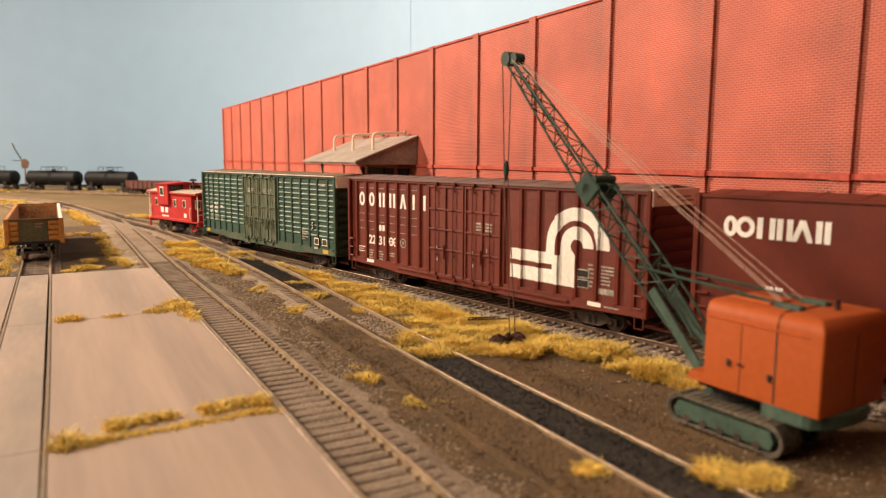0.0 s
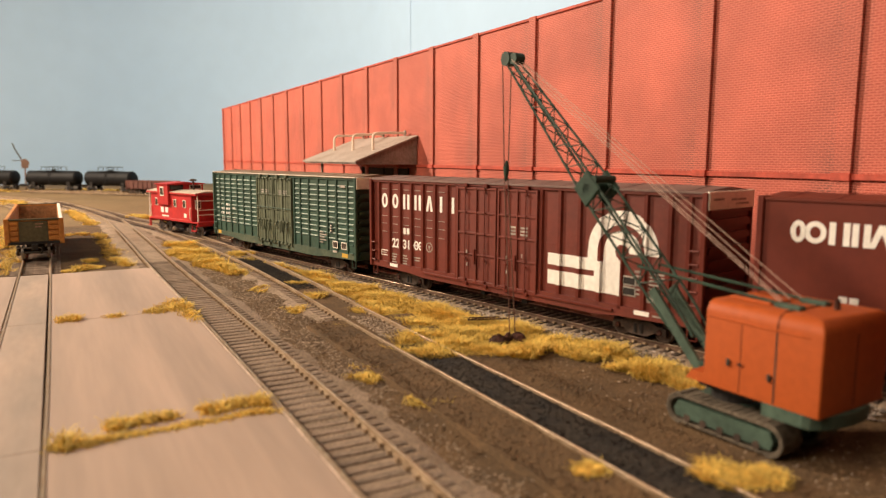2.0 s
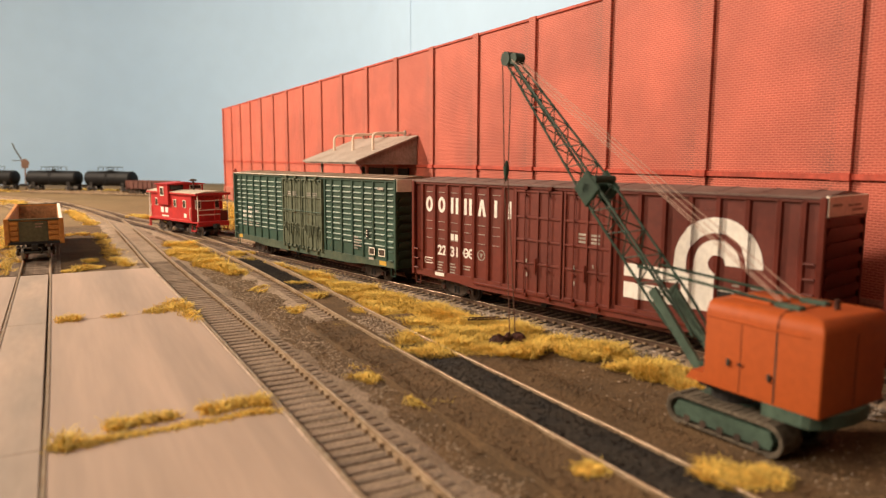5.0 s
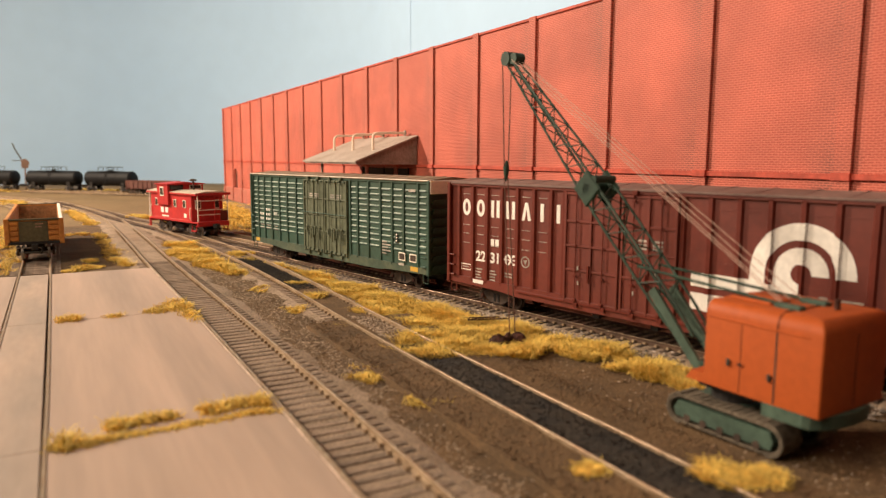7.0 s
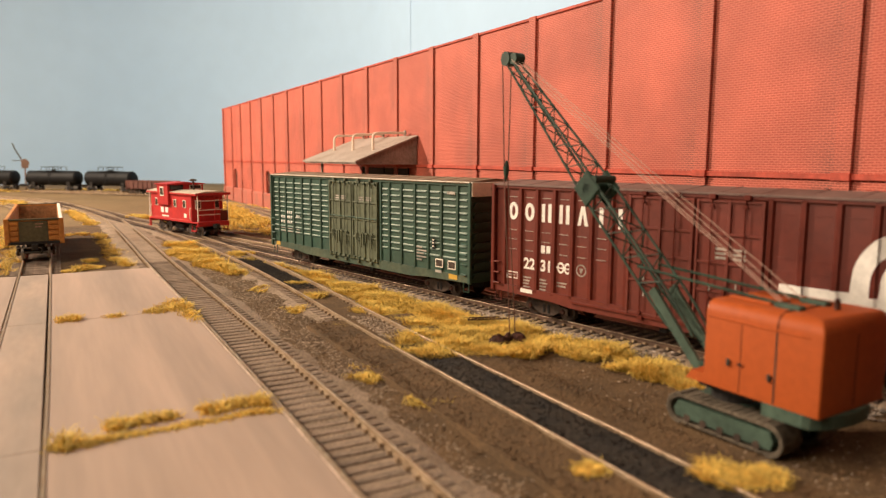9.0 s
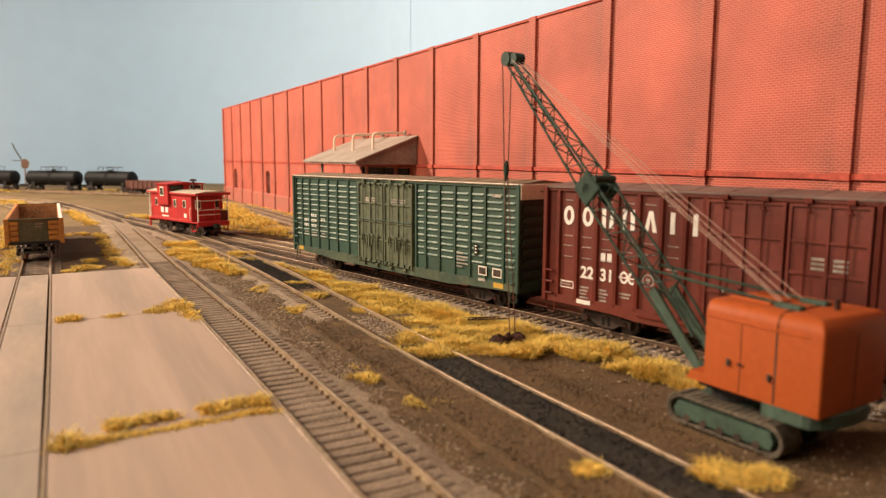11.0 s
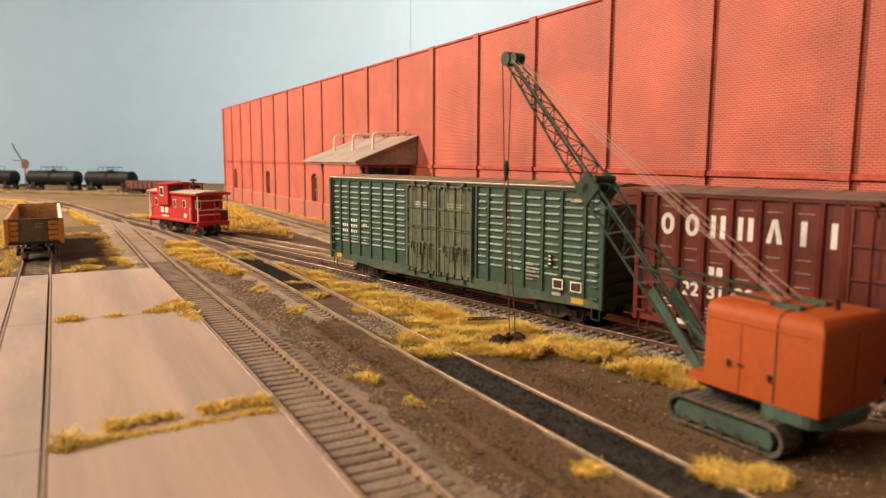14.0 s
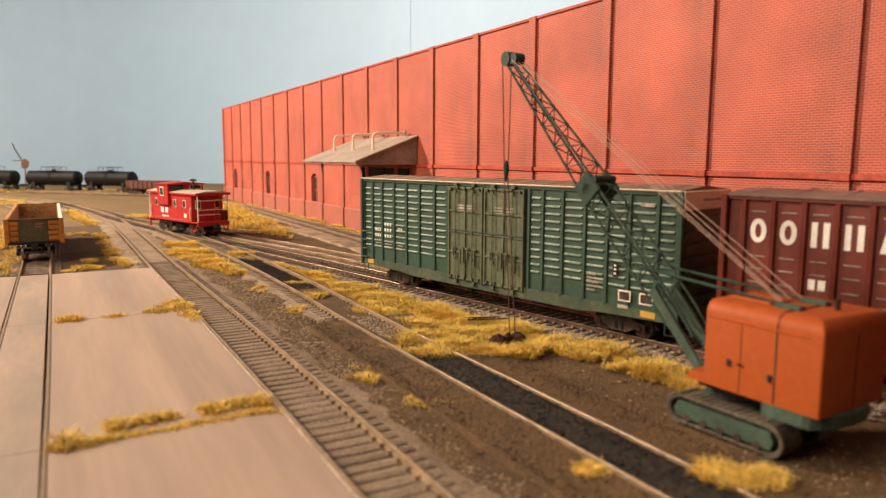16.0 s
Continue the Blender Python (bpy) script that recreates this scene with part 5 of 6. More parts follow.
def gondola(m, L, hw, z0, z1, outer, inner, label, olive=False, wear=True):
    g = thing("gondola", m, label, "gondola")
    h = L / 2
    t = 0.12
    part("floor", Shape().box(-hw, hw, -h, h, z0, z0 + 0.2), inner, g)
    for sx in (-1, 1):
        part("side_wall", Shape().box(min(sx * hw, sx * (hw - t)), max(sx * hw, sx * (hw - t)), -h, h, z0 - 0.05, z1, 0.02), outer, g)
        part("inner_lining", Shape().box(min(sx * (hw - t), sx * (hw - t - 0.02)), max(sx * (hw - t), sx * (hw - t - 0.02)), -h + t, h - t, z0 + 0.2, z1 - 0.1), inner, g)
        part("top_rail", Shape().box(sx * hw - 0.1, sx * hw + 0.1, -h - 0.02, h + 0.02, z1 - 0.06, z1 + 0.06, 0.02), OFFWHITE if olive and sx > 0 else outer, g)
        for k in range(9):
            y = -h + 0.5 + (L - 1.0) * k / 8
            part("side_post", Shape().box(min(sx * hw, sx * (hw + 0.12)), max(sx * hw, sx * (hw + 0.12)), y - 0.08, y + 0.08, z0, z1 - 0.06, 0.02), outer, g)
    for s in (-1, 1):
        e = part("end_wall", Shape().box(-hw + t, hw - t, min(s * h, s * (h - t)), max(s * h, s * (h - t)), z0, z1, 0.02), outer, g)
        part("inner_lining", Shape().box(-hw + t, hw - t, min(s * (h - t), s * (h - t - 0.02)), max(s * (h - t), s * (h - t - 0.02)), z0 + 0.2, z1 - 0.1), inner, e)
        if olive:
            part("end_panel", Shape().box(-0.85, 0.75, min(s * h, s * (h + 0.05)), max(s * h, s * (h + 0.05)), z0 + 0.02, z1 - 0.1, 0.01), GON_OLIVE, e, "dark olive centre panel")
            for r, w in ((z1 - 0.32, 0.45), (z1 - 0.5, 0.35)):
                part("lettering_bar", Shape().box(0.05, 0.05 + w, min(s * (h + 0.05), s * (h + 0.062)), max(s * (h + 0.05), s * (h + 0.062)), r, r + 0.09), TAN, e)
            for k in range(4):
                z = z0 + 0.2 + (z1 - z0 - 0.4) * k / 3
                for xa, xb in ((-hw + 0.14, -0.88), (0.78, hw - 0.14)):
                    part("end_rib", Shape().box(xa, xb, min(s * h, s * (h + 0.06)), max(s * h, s * (h + 0.06)), z - 0.12, z + 0.12, 0.03), outer, e)
        for sx in (-1, 1):
            part("corner_post", Shape().box(sx * hw - 0.14, sx * hw + 0.14, s * h - 0.1, s * h + 0.1, z0 - 0.15, z1 + 0.06, 0.03), outer, g)
        part("end_rail", Shape().box(-hw, hw, s * h - 0.09, s * h + 0.09, z1 - 0.05, z1 + 0.06, 0.02), GON_OLIVE if olive else outer, g)
        part("end_sill", Shape().box(-hw, hw, s * h - 0.1, s * h + 0.1, z0 - 0.16, z0 + 0.02, 0.02), BLACK, g)
        coupler(g, s * h, s)
        part("cut_lever", Shape().tube([(-1.1, s * (h + 0.12), 0.78), (0.3, s * (h + 0.14), 0.74), (0.35, s * (h + 0.2), 0.55)], 0.03, 6), STEEL, g)
    part("underframe", Shape().box(-0.5, 0.5, -h + 0.2, h - 0.2, 0.6, z0), BLACK, g)
    truck(g, h - 1.05, 0.8, 0.42, TRUCK, False, STEEL), truck(g, -h + 1.05, 0.8, 0.42, TRUCK, False, STEEL)
    return g


def tank_car():
    t = thing("tank_car", at(0, 0, 0), "glossy black tank car with a dome platform", "tank car", "black tank cars")
    L, r, zc = 11.4, 1.4, 2.36
    h = L / 2
    rings = [(-h, 0.3), (-h + 0.07, 0.72), (-h + 0.25, 1.14), (-h + 0.52, r), (h - 0.52, r), (h - 0.25, 1.14), (h - 0.07, 0.72), (h, 0.3)]
    part("tank", Shape().lathe(rings, 28, (0, zc), "y"), TANK, t, smooth=True)
    for y in (-h + 0.7, -2.2, 2.2, h - 0.7):
        part("tank_band", Shape().lathe([(y - 0.05, r + 0.02), (y + 0.05, r + 0.02)], 28, (0, zc), "y"), TANK, t, smooth=True)
    part("dome", Shape().cyl((0, 0, zc + r - 0.1), (0, 0, zc + r + 0.3), 0.42, 0.38, 14), TANK, t, smooth=True)
    pl = part("platform", Shape().box(-1.1, 1.1, -1.9, 1.9, zc + r - 0.06, zc + r + 0.0), TANK, t)
    for sx in (-1, 1):
        for y in (-1.9, -0.65, 0.65, 1.9):
            part("rail_post", Shape().cyl((sx * 1.1, y, zc + r), (sx * 1.1, y, zc + r + 0.75), 0.05, None, 6), TANK, pl)
        part("rail_bar", Shape().cyl((sx * 1.1, -1.9, zc + r + 0.75), (sx * 1.1, 1.9, zc + r + 0.75), 0.05, None, 6), TANK, pl)
        part("tank_ladder", Shape().cyl((sx * 1.55, -0.2, 1.1), (sx * 1.25, -0.2, zc + r), 0.05, None, 6).cyl((sx * 1.55, 0.2, 1.1), (sx * 1.25, 0.2, zc + r), 0.05, None, 6), TANK, t)
    for s in (-1, 1):
        part("saddle", Shape().box(-1.2, 1.2, s * (h - 1.9) - 0.4, s * (h - 1.9) + 0.4, 0.85, 1.7, 0.05), BLACK, t)
        part("end_sill", Shape().box(-1.3, 1.3, s * (h + 0.35) - 0.15, s * (h + 0.35) + 0.15, 0.85, 1.1, 0.03).box(-0.3, 0.3, min(s * (h - 2.4), s * (h + 0.4)), max(s * (h - 2.4), s * (h + 0.4)), 0.8, 1.08), BLACK, t)
        truck(t, s * (h - 1.6), 0.82, 0.44, BLACK, False, STEEL)
        coupler(t, s * (h + 0.5), s)
    return t


def tank_train():
    a = tank_car()
    spots = ((8.3, 148.0, 42), (-12.0, 164.6, 50))
    a.matrix_world = at(-1.2, 156.0, 0, 0, 0, 51)
    for x, y, rz in spots:
        copy_thing(a, at(x, y, 0, 0, 0, rz))


def far_crane():
    c = thing("derrick", at(-6.4, 166.5, -0.3, 0, 0, 10), "small tan derrick behind the tank cars", "derrick")
    part("base", Shape().box(-0.14, 0.1, -0.12, 0.12, 0, 4.6, 0.03), TAN, c)
    part("cabin", Shape().prism([(-0.5, 4.4), (0.5, 4.4), (0.75, 5.6), (0.3, 6.3), (-0.6, 6.2)], -0.45, 0.45, "y"), TAN, c)
    part("boom", Shape().cyl((-0.6, 0, 6.3), (-1.6, 0, 8.3), 0.14, 0.1, 6).cyl((-1.6, 0, 8.3), (-1.9, 0, 9.4), 0.1, None, 6), TRUCK, c)
    part("jib", Shape().cyl((-0.6, 0, 5.9), (-2.2, 0, 6.0), 0.06, None, 5), TRUCK, c)


# ---------------------------------------------------------------- crane


def crane():
    c = thing("crawler_crane", at(14.7, 11.3, -0.2, 0, 0, 3.0), "orange crawler crane with a green lattice boom", "crane")
    # crawler
    for sx in (-1, 1):
        x0, x1 = (-1.08, -0.38) if sx < 0 else (0.38, 1.08)
        ya, yb, r = -1.46, 0.98, 0.36
        prof = [(yb + r * math.sin(a), r + r * math.cos(a)) for a in [PI * i / 10 for i in range(11)]] + [(ya - r * math.sin(a), r - r * math.cos(a)) for a in [PI * i / 10 for i in range(11)]]
        cr = part("crawler_frame", Shape().prism([(ya - 0.1, 0.16), (yb + 0.1, 0.16), (yb + 0.16, 0.36), (yb + 0.05, 0.56), (ya - 0.05, 0.56), (ya - 0.16, 0.36)], x0 - 0.015, x1 + 0.015, "x"), CRANE_GREEN, c)
        belt = Shape()
        n = len(prof)
        cy = (ya + yb) / 2
        small = [(q - 0.06 * (1 if q > cy else -1), r + (w - r) * 0.82) for q, w in prof]
        vs = [(x, q, w) for x in (x0, x1) for q, w in prof] + [(x, q, w) for x in (x0, x1) for q, w in small]
        fs = []
        for i in range(n):
            j = (i + 1) % n
            fs += [(i, j, n + j, n + i), (2 * n + i, 3 * n + i, 3 * n + j, 2 * n + j), (i, 2 * n + i, 2 * n + j, j), (n + i, n + j, 3 * n + j, 3 * n + i)]
        part("track_belt", belt.add(vs, fs), TREAD, cr)
        for w, lab in ((0.02, 0), (0.70, 1)):
            for k in range(13):
                y = ya + (yb - ya) * k / 12
                part("track_shoe", Shape().box(x0 - 0.02, x1 + 0.02, y - 0.085, y + 0.085, w - 0.02, w + 0.04, 0.01), TREAD, cr)
        for k in range(8):
            a = PI * (k + 0.5) / 8
            for yc, sg in ((yb, 1), (ya, -1)):
                sh = Shape().box(x0 - 0.02, x1 + 0.02, -0.085, 0.085, r - 0.02, r + 0.04)
                sh.moved(Matrix.Translation((0, yc, r)) @ Matrix.Rotation(-sg * a, 4, "X"))
                part("track_shoe", sh, TREAD, cr)
        for k in range(5):
            y = ya + 0.25 + (yb - ya - 0.5) * k / 4
            part("roller", Shape().cyl((x0 - 0.03, y, 0.17), (x1 + 0.03, y, 0.17), 0.10, None, 10), TRUCK, cr)
    part("axle_beam", Shape().box(-0.5, 0.5, -0.6, 0.9, 0.3, 0.75, 0.04), CRANE_GREEN, c)
    part("slew_ring", Shape().cyl((0, 0.1, 0.72), (0, 0.1, 1.02), 0.62, None, 24), BLACK, c)
    # turntable and counterweight
    hw = 1.2
    plan = [(-hw, -1.35), (hw, -1.35), (hw, -2.3)] + [(hw * math.cos(a), -2.3 - 0.5 * math.sin(a)) for a in [PI * i / 10 for i in range(1, 10)]] + [(-hw, -2.3)]
    part("counterweight", Shape().prism(plan, 0.96, 1.255, "z"), CRANE_GREEN, c, "grey-green rounded counterweight")
    # set in and coloured black to paint the deep shadow under the house
    part("turntable", Shape().box(-0.8, 0.8, -1.34, 0.7, 1.02, 1.255, 0.03), BLACK, c)
    # house, rounded along its roof edges and back
    def house_plan(k):
        w = hw - k
        return [(-w, 0.22), (w + 0.25, 0.22), (w + 0.25, -2.53 + 0.35 * k)] + [(w + 0.25 - 0.12 * (1 - math.cos(a)), -2.53 + 0.35 * k - 0.12 * math.sin(a)) for a in (PI / 6, PI / 3, PI / 2)] + [(-w + 0.05 * (1 - math.cos(a)), -2.62 + k - 0.05 * math.sin(a)) for a in (PI / 2, PI / 3, PI / 6)] + [(-w, -2.62 + k)]
    rows = [(0.0, 1.26), (0.0, 3.04)] + [(0.27 * (1 - math.cos(a)), 3.04 + 0.30 * math.sin(a)) for a in (PI / 8, PI / 4, 3 * PI / 8, PI / 2)]
    sh = Shape()
    n = len(house_plan(0))
    vs = [(x, y, z) for k, z in rows for x, y in house_plan(k)]
    fs = [(r * n + i, r * n + (i + 1) % n, (r + 1) * n + (i + 1) % n, (r + 1) * n + i) for r in range(len(rows) - 1) for i in range(n)]
    fs += [tuple(range(n))[::-1], tuple(range((len(rows) - 1) * n, len(rows) * n))]
    house = part("house", sh.add(vs, fs), CRANE_ORANGE, c, "orange machinery house", smooth=True)
    # side seams, doors and handles
    for y in (-0.75, -1.62):
        part("door_seam", Shape().box(-hw - 0.006, -hw + 0.01, y - (0.022 if y < -1.5 else 0.008), y + (0.022 if y < -1.5 else 0.008), 1.3, 2.95), TRUCK if y < -1.5 else RUST, house)
    part("roof_seam", Shape().box(-hw - 0.02, -hw + 0.01, -2.35, 0.22, 2.93, 2.975, 0.008), CRANE_ORANGE, house)
    for y, z in ((-0.45, 1.95), (-1.5, 1.85)):
        part("door_handle", Shape().box(-hw - 0.06, -hw, y - 0.05, y + 0.05, z - 0.09, z + 0.09, 0.02), TRUCK, house, "dark door handle")
    part("roof_hatch", Shape().box(-0.55, 0.25, -1.0, 0.1, 3.32, 3.40, 0.03), CRANE_ORANGE, house)
    part("roof_strap", Shape().tube([(-hw - 0.005, -1.62, 2.9), (-hw + 0.02, -1.62, 3.12), (-hw + 0.1, -1.62, 3.27), (-hw + 0.27, -1.62, 3.345), (0.9, -1.62, 3.345)], 0.022, 6), RUST, house, "dark roof seam")
    part("back_seam", Shape().box(0.1, 0.112, -2.672, -2.6, 1.35, 2.95), RUST, house)
    part("latch", Shape().box(-hw - 0.04, -hw, -0.83, -0.69, 1.93, 1.99, 0.01), RUST, house)
    part("exhaust", Shape().cyl((0.3, -2.05, 3.3), (0.3, -2.05, 3.58), 0.07, 0.06, 10), RUST, house)
    part("front_deck", Shape().prism([(0.22, 1.26), (0.75, 1.26), (0.6, 1.5), (0.22, 1.5)], -hw, hw, "x"), CRANE_ORANGE, c)
    # boom
    foot, tip = Vector((0, 0.85, 1.4)), Vector((0, 9.85, 10.15))
    w = (tip - foot).normalized()
    side = Vector((1, 0, 0))
    up = side.cross(w)
    Lb = (tip - foot).length

    def half(t):
        return 0.12 + 0.30 * min(1, t / 0.14) * (1 if t < 0.5 else max(0.0, 1 - (t - 0.5) / 0.5) * 0.85 + 0.15)

    def spread(t):
        return 0.36 if t < 0.45 else max(0.15, 0.36 - (t - 0.45) * 0.40)

    def node(t, a, b):
        return foot + w * (Lb * t) + side * (a * spread(t)) + up * (b * half(t) * 0.8)
    boom = part("boom", Shape().box(-0.45, 0.45, 0.72, 0.98, 1.28, 1.5, 0.03), BOOM_GREEN, c, "dark green lattice boom")
    for a in (-1, 1):
        part("boom_heel", Shape().prism([(0.7, 1.2), (1.0, 1.15), (2.75, 3.0), (2.55, 3.2)], a * 0.40 - 0.05, a * 0.40 + 0.05, "x"), CRANE_GREEN, boom, "green plated boom foot")
        for b in (-1, 1):
            ts = [0.06 + 0.92 * k / 14 for k in range(15)]
            part("chord", Shape().tube([node(t, a, b) for t in ts], 0.040, 6), BOOM_GREEN, boom)
    N = 22
    for k in range(N):
        t0, t1 = 0.16 + 0.80 * k / N, 0.16 + 0.80 * (k + 1) / N
        s = 1 if k % 2 else -1
        for a in (-1, 1):
            part("lacing", Shape().cyl(node(t0, a, s), node(t1, a, -s), 0.021, None, 5), BOOM_GREEN, boom)
        for b in (-1, 1):
            part("lacing", Shape().cyl(node(t0, s, b), node(t1, -s, b), 0.021, None, 5), BOOM_GREEN, boom)
    # splice at mid boom
    m = foot + w * (Lb * 0.50)
    for a in (-1, 1):
        part("splice_plate", Shape().box(-0.05, 0.05, -0.42, 0.42, -0.42, 0.42, 0.05).moved(Matrix.Translation(m + side * a * 0.4) @ w.to_track_quat("Y", "Z").to_matrix().to_4x4()), BOOM_GREEN, boom)
    part("splice_shaft", Shape().cyl(m - side * 0.45, m + side * 0.45, 0.16, None, 10).cyl(m + up * 0.40 - side * 0.42, m + up * 0.40 + side * 0.42, 0.12, None, 8), BOOM_GREEN, boom)
    part("boom_head", Shape().cyl(tip - side * 0.24, tip + side * 0.24, 0.25, None, 16).cyl(tip + up * 0.25 - w * 0.3 - side * 0.2, tip + up * 0.25 - w * 0.3 + side * 0.2, 0.2, None, 12), BOOM_GREEN, boom)
    # backstay bars and pendant lines to the house roof
    g0 = foot + w * (Lb * 0.26)
    for a in (-1, 1):
        part("backstay", Shape().cyl(g0 + side * a * 0.42, Vector((a * 0.5, -1.35, 3.40)), 0.042, None, 6), BOOM_GREEN, c)
        part("backstay_foot", Shape().box(a * 0.5 - 0.12, a * 0.5 + 0.12, -1.75, -1.1, 3.30, 3.44, 0.03), CRANE_GREEN, c)
    for a in (-0.22, -0.08, 0.08, 0.22):
        part("pendant_line", Shape().cyl(tip + side * a + up * 0.2 - w * (0.1 + abs(a)), Vector((a * 1.9, -0.95 - abs(a), 3.42)), 0.012, None, 5), CABLE, c, "pale thread line")
    hb = Vector((tip.x, tip.y + 0.15, 6.35))
    for a in (-0.09, 0.09):
        part("hoist_line", Shape().cyl(tip + side * a * 2.2 + Vector((0, 0.2, 0)), hb + Vector((a, 0, 0)), 0.022, None, 5), CABLE_DK, c, "brown thread line")
    blk = part("hook_block", Shape().lathe([(5.85, 0.02), (6.1, 0.09), (6.35, 0.115), (6.6, 0.03)], 10, (hb.x, hb.y), "z"), BOOM_GREEN, c)
    for a in (-0.08, 0.08):
        part("hook_line", Shape().cyl(hb + Vector((a, 0, -0.35)), Vector((hb.x + a * 1.5, hb.y - 0.55, 0.3)), 0.022, None, 5), CABLE_DK, blk)
    return hb


def grapple():
    g = thing("scrap_grapple", at(13.75, 20.35, -0.25), "rusty dark scrap grapple lying in the grass", "grapple")
    rng = random.Random(5)
    for x, y, r in ((-0.38, 0.05, 0.36), (0.42, -0.02, 0.34)):
        sh = Shape().lathe([(0.0, 0.5 * r), (0.12, r), (0.28, r * 1.02), (0.42, r * 0.6), (0.5, r * 0.15)], 10, (x, y), "z")
        sh.v = [(a + rng.uniform(-0.05, 0.05), b + rng.uniform(-0.05, 0.05), c + rng.uniform(-0.03, 0.03)) for a, b, c in sh.v]
        part("shell", sh, RUST, g)
    part("head", Shape().lathe([(0.25, 0.2), (0.4, 0.16), (0.55, 0.04)], 10, (0, 0), "z"), RUST, g)
    s = thing("scrap_bar", at(14.9, 23.6, -0.05, 0, 0, 70), "dark scrap bars lying beside the track", "scrap")
    part("bar", Shape().box(-0.03, 0.03, -0.9, 0.8, 0, 0.06, 0.01), RUST, s)
    part("bar", Shape().box(0.3, 0.35, -0.6, 0.9, 0, 0.06, 0.01), RUST, s)


# ---------------------------------------------------------------- build

room()
ground()
tracks()
slabs()
factory()
canopy()
RED_CAR, GREEN_CAR, SMOOTH_CAR = boxcar_red(), boxcar_green(), boxcar_smooth()
caboose()
gondola(at(-1.77, 59.0, 0, 0, 0, 0.6), 16.2, 1.50, 1.12, 2.53, GON_ORANGE, GON_INSIDE, "ochre gondola with an olive end panel, empty", olive=True)
gondola(at(14.05, 132.4, 0, 0, 0, 41), 9.2, 1.4, 0.95, 2.3, GON_BROWN, GON_BROWN, "dull brown gondola on the far siding")
tank_train()
far_crane()
crane()
grapple()

# straw grass
grass_patch([(7.0, 58.5), (8.6, 56), (8.8, 48), (8.9, 40.5), (8.1, 41), (7.4, 44.3), (6.4, 50)], 1300, "yellow straw grass between the yard tracks", 0.42, 0.8, -0.3)
grass_patch([on_train_line(46, -2.3), on_train_line(34, -2.2), on_train_line(24, -2.3), on_train_line(18, -2.5), (14.6, 19.7), (12.9, 18.9), (12.0, 20.3), (11.8, 27), (11.85, 40)], 4300, "dense band of yellow straw grass before the train", 0.36, 0.75, -0.24)
grass_patch([on_train_line(20, -2.3), on_train_line(10, -2.3), (16.2, 12.6), (15.6, 15.5), (14.8, 19)], 1100, "yellow straw grass behind the crane", 0.42, 0.8, -0.4)
grass_patch([(9.9, 21.2), (10.6, 22.3), (11.6, 23.6), (12.3, 22.5), (12.2, 19.6), (11.2, 19.3), (10.4, 20.3)], 620, "clump of straw grass spilling over the cinder track", 0.42, 0.8, -0.5)
grass_patch([(0.0, 97), (1.4, 97), (3.1, 78), (2.1, 77)], 260, "straw grass strip along the gondola siding", 0.4, 0.45, -0.2, None, 0.018)
grass_patch([(2.2, 68), (2.9, 68), (3.2, 52), (3.6, 46.2), (2.7, 46.2), (2.4, 52)], 190, "straw grass tufts between slab track and yard track", 0.3, 0.45, 0.0)
grass_patch([(-4, 46), (-7, 80), (-3.2, 80), (-2.9, 46)], 350, "straw grass tufts along the gondola", 0.45, 0.6, 0.0)
grass_patch([(9, 76), (14, 66), (16.5, 58), (18.5, 64), (20, 85), (22.5, 108), (12, 100)], 1700, "straw grass along the factory siding", 0.45, 0.25, -0.05, None, 0.016)
grass_patch([(22.9, 40), (22.8, 100), (23.4, 100), (23.4, 40)], 900, "straw grass at the foot of the factory wall", 0.4, 0.4, -0.3, None, 0.016)
grass_patch([(-14, 118), (-5, 114), (-4.6, 122), (-9, 130), (-16, 132)], 260, "straw grass in the far field", 0.45, 0.12, 0.1, None, 0.03)
grass_patch([(6.2, 84), (8.2, 83), (9.4, 85.5), (6.6, 89)], 130, "straw grass beyond the caboose", 0.35, 0.15, -0.3, None, 0.022)
grass_patch([(-40, 150), (-20, 158), (2, 158), (20, 140), (26, 136), (20, 150), (0, 166), (-40, 170)], 800, "straw grass along the far siding", 0.5, 0.1, -0.1, None, 0.04)
for poly, n, lab in (([(-0.5, 17.2), (-0.5, 17.42), (4.4, 17.5), (4.5, 17.3)], 260, "straw grass growing along a slab joint"),
                     ([(0.7, 17.85), (0.75, 18.2), (2.1, 18.35), (2.1, 17.95)], 90, "straw grass tuft on a slab joint"), ([(2.85, 17.9), (2.9, 18.35), (4.5, 18.4), (4.5, 17.8)], 110, "straw grass tuft on a slab joint"),
                     ([(-0.45, 17.1), (-0.45, 17.9), (0.1, 17.7), (0.1, 17.1)], 16, "straw grass tuft beside the rail"),
                     ([(-0.5, 30.8), (-0.5, 31.6), (0.3, 31.4), (0.3, 30.9)], 44, "straw grass tuft on a slab joint"), ([(1.25, 31.0), (1.25, 31.4), (1.85, 31.4), (1.85, 31.0)], 18, "small straw grass tuft on the slab"),
                     ([(2.7, 31.0), (2.9, 31.4), (4.0, 33.6), (4.6, 33), (4.6, 28.2), (4.3, 28.6), (4.0, 30.8)], 150, "straw grass at the slab edge")):
    grass_patch(poly, n, lab, 0.10 if n == 260 else 0.22, 1.0, -0.9, -0.03)
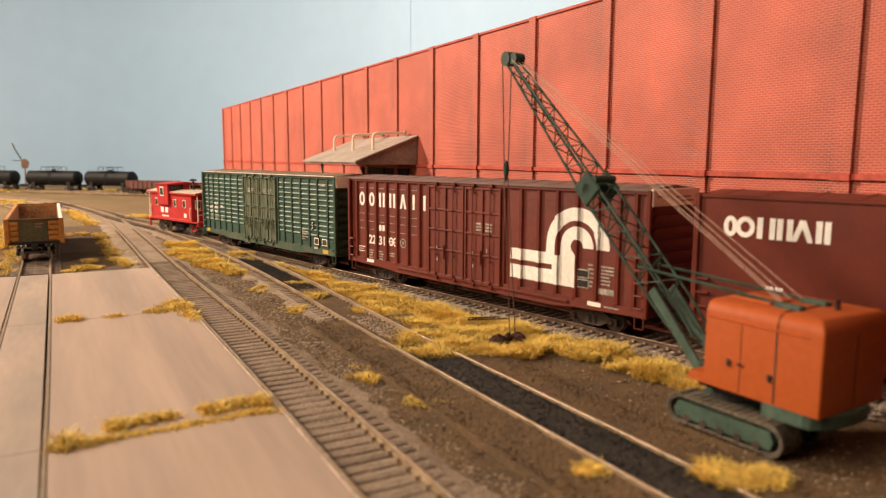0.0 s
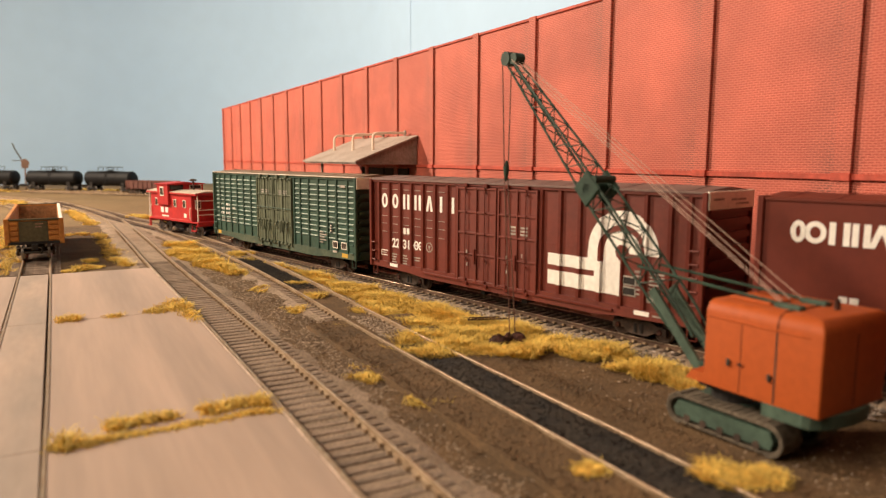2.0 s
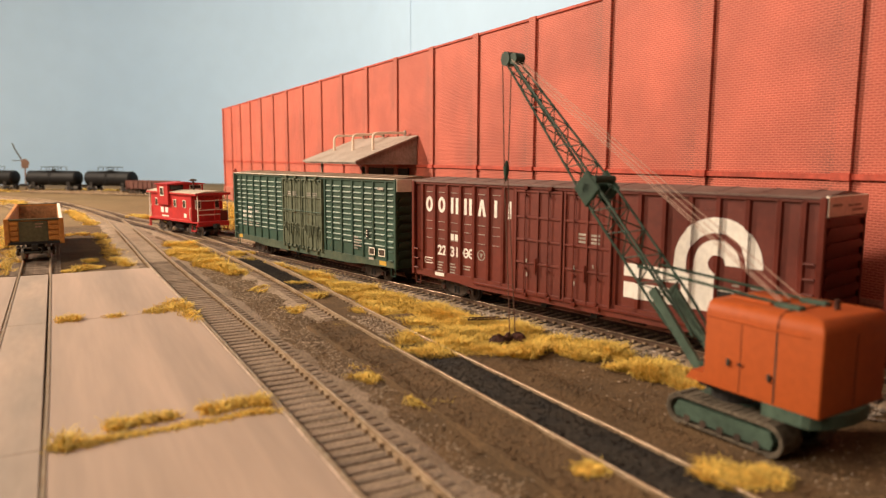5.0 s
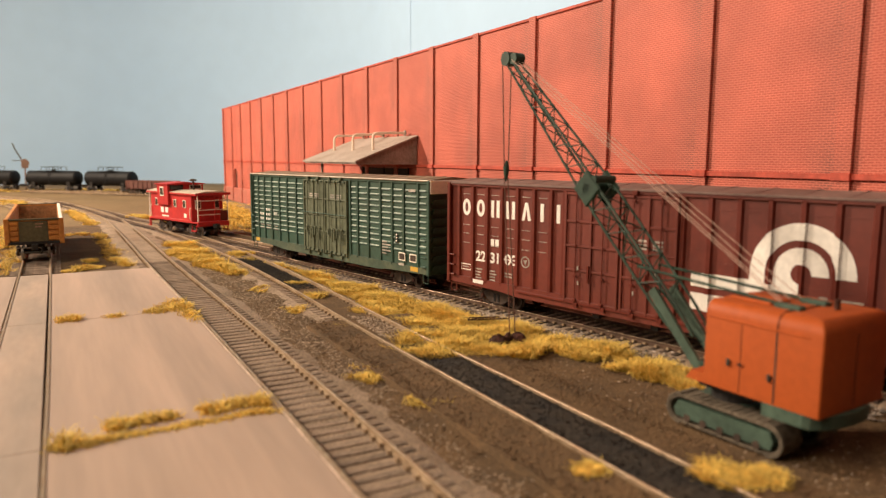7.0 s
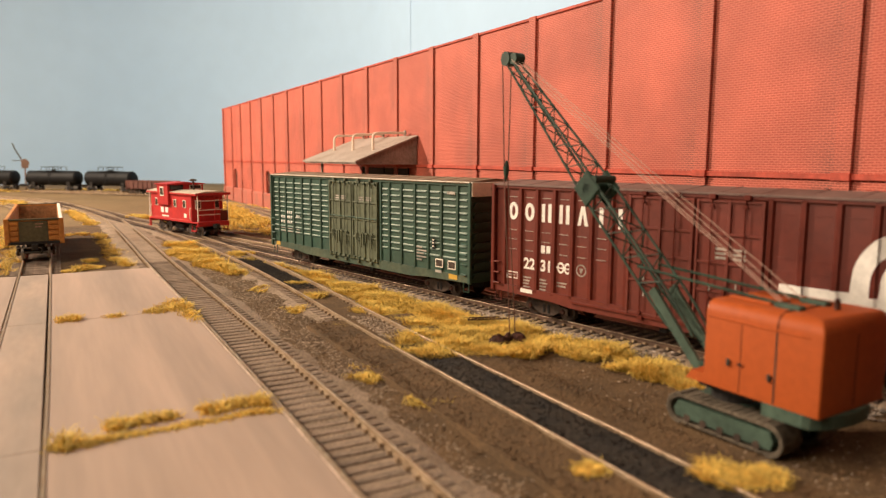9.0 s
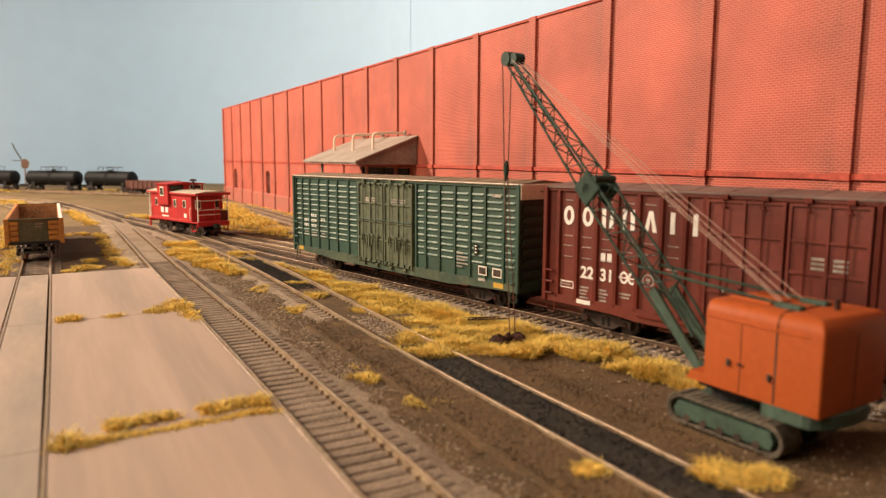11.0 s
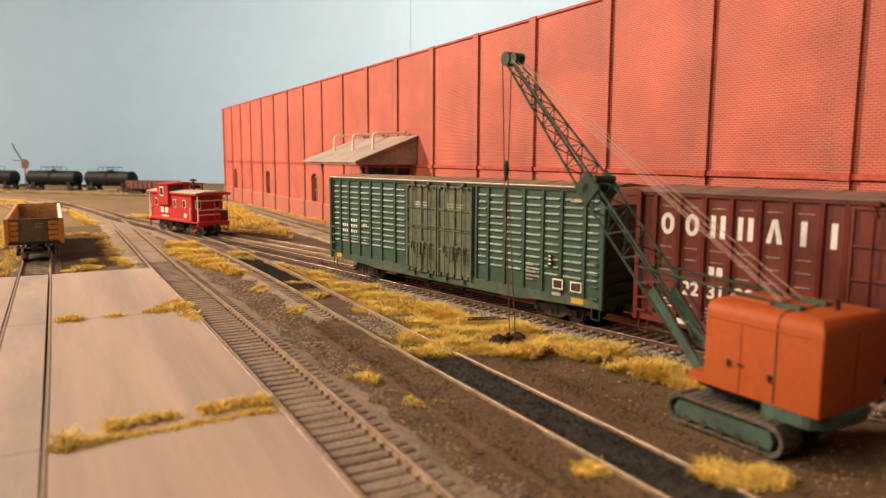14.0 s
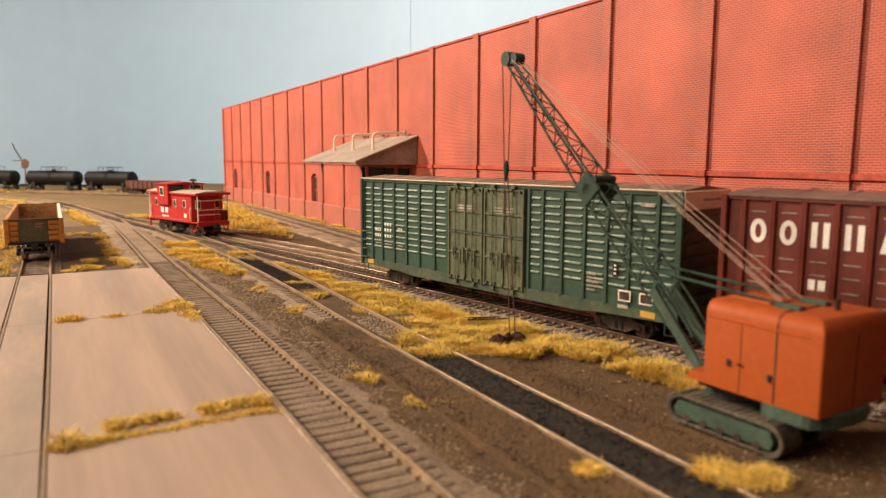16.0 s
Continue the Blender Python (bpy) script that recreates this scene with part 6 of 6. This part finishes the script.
for x, y, r, n, hi in ((8.25, 19.6, 0.55, 60, 0.24), (8.3, 16.7, 0.32, 34, 0.24), (9.45, 10.9, 0.30, 60, 0.26), (11.75, 9.2, 0.55, 150, 0.36), (12.45, 8.9, 0.45, 70, 0.28), (8.69, 35.9, 0.5, 30, 0.24), (8.95, 30, 0.5, 40, 0.24), (10.3, 32, 0.6, 60, 0.28),
                    (9.5, 26.1, 0.4, 46, 0.26), (10.7, 35.9, 0.5, 40, 0.26), (11.4, 28, 0.6, 60, 0.28), (10.7, 49, 0.9, 110, 0.3), (0.34, 68, 0.6, 30, 0.3), (1.44, 68.3, 0.5, 26, 0.3), (1.4, 50, 0.5, 40, 0.25), (1.45, 47.2, 0.6, 60, 0.28), (0.4, 46.8, 0.6, 50, 0.25)):
    grass_patch([(x + r * math.cos(a), y + r * math.sin(a)) for a in [PI * i / 4 for i in range(8)]], n, "tuft of yellow straw grass in the soil", hi, 0.8, -0.9, -0.2 if 9.7 < x < 11.6 and y > 20 else -0.12 if 9 < x < 12.8 and y < 20 else None)
pebbles("pale_gravel", [(10.2, 23.2), (11.3, 23.0), (11.6, 26.2), (10.3, 27.5)], 900, PALE, 0.045, "pale gravel spilled between the rails", -0.16)
pebbles("ballast_grit", [(6.6, 6), (8.3, 6), (7.2, 34), (6.0, 60), (5.0, 60), (5.9, 34)], 4600, GRIT, 0.04, "loose ballast grit strewn beside the track")
pebbles("ballast_grit", [(6.9, 18), (8.4, 18), (9.3, 28), (9.2, 46), (6.6, 60), (5.9, 60), (6.3, 34)], 11000, GRIT, 0.042, "sandy grit spread between the tracks")
pebbles("pale_gravel", [(6.6, 6), (9.7, 6), (9.6, 40), (6.2, 40)], 700, PALE, 0.03, "scattered pale grains on the soil")
pebbles("pale_gravel", [(11.7, 6), (17, 8), (14.5, 19), (11.9, 20)], 500, PALE, 0.03, "scattered pale grains on the soil")
pebbles("ballast_stones", [on_train_line(2, -2.6), on_train_line(2, -0.9), on_train_line(50, -0.9), on_train_line(50, -2.6)], 5200, STONE, 0.07, "loose grey ballast stones beside the train", -0.24)
pebbles("cinders", [(9.95, 36), (11.15, 36), (10.95, 45), (9.75, 45)], 2600, CINDER, 0.06, "black cinders scattered thickly between the rails", -0.15)
pebbles("cinders", [(9.97, 5), (11.33, 5), (11.25, 20.2), (9.9, 20.2)], 2800, CINDER, 0.04, "loose black cinders between the rails", -0.04)
for a, b in ((19.5, 22), (34, 37), (44, 46.5)):
    pebbles("cinders", [(9.9, a), (11.3, a), (11.1, b), (9.9, b)], 500, CINDER, 0.05, "scattered black cinders between the rails", -0.15)
pebbles("soil_clods", [(8.4, 5), (9.9, 5), (9.85, 27), (8.3, 27)], 3600, CLOD, 0.04, "loose crumbs of brown soil", -0.11)
pebbles("soil_clods", [(11.5, 5), (13.0, 5), (13.0, 18), (11.5, 27)], 2800, CLOD, 0.04, "loose crumbs of brown soil", -0.11)
pebbles("soil_clods", [(6.9, 6), (9.2, 6), (9.2, 40), (6.5, 40)], 3800, CLOD, 0.045, "loose crumbs of brown soil")
pebbles("soil_clods", [(11.8, 6), (18, 8), (15, 21), (12.2, 24)], 4200, CLOD, 0.045, "loose crumbs of brown soil")

# ---------------------------------------------------------------- the train's run

RUN = [(0.0, 0.0), (0.5, 0.475), (1.0, 0.96), (1.5, 1.49), (2.0, 2.04), (2.5, 2.62), (3.0, 3.20), (3.5, 3.79), (4.0, 4.40), (6.5, 7.50), (7.0, 8.20), (7.5, 8.91), (8.0, 9.61), (8.5, 10.32), (9.0, 11.05),
       (11.5, 14.66), (12.0, 15.36), (12.5, 16.06), (13.0, 16.73), (13.5, 17.43), (14.0, 18.17), (14.5, 18.92), (15.0, 19.68), (15.5, 20.45), (16.0, 21.24)]


def run_at(t):
    for (t0, d0), (t1, d1) in zip(RUN, RUN[1:]):
        if t <= t1:
            return d0 + (d1 - d0) * (t - t0) / (t1 - t0)
    return RUN[-1][1]


def motions():
    h = CAR_LEN / 2
    for car, s0 in ((RED_CAR, 32.0 - h), (GREEN_CAR, 52.04 - h), (SMOOTH_CAR, 11.66 - h)):
        rows = []
        for t, d in RUN:
            x, y = on_train_line(s0 - d)
            rows.append((t, at(x, y, 0, 0, 0, TRAIN_TURN)))
        walk(car, rows)
    for wheel, y, r in MOVING_WHEELS:
        rows = []
        for k in range(49):
            t = 16.0 * k / 48
            rows.append((t, at(0, y, r, math.degrees(run_at(t) / r), 0, 0)))
        walk(wheel, rows)


motions()
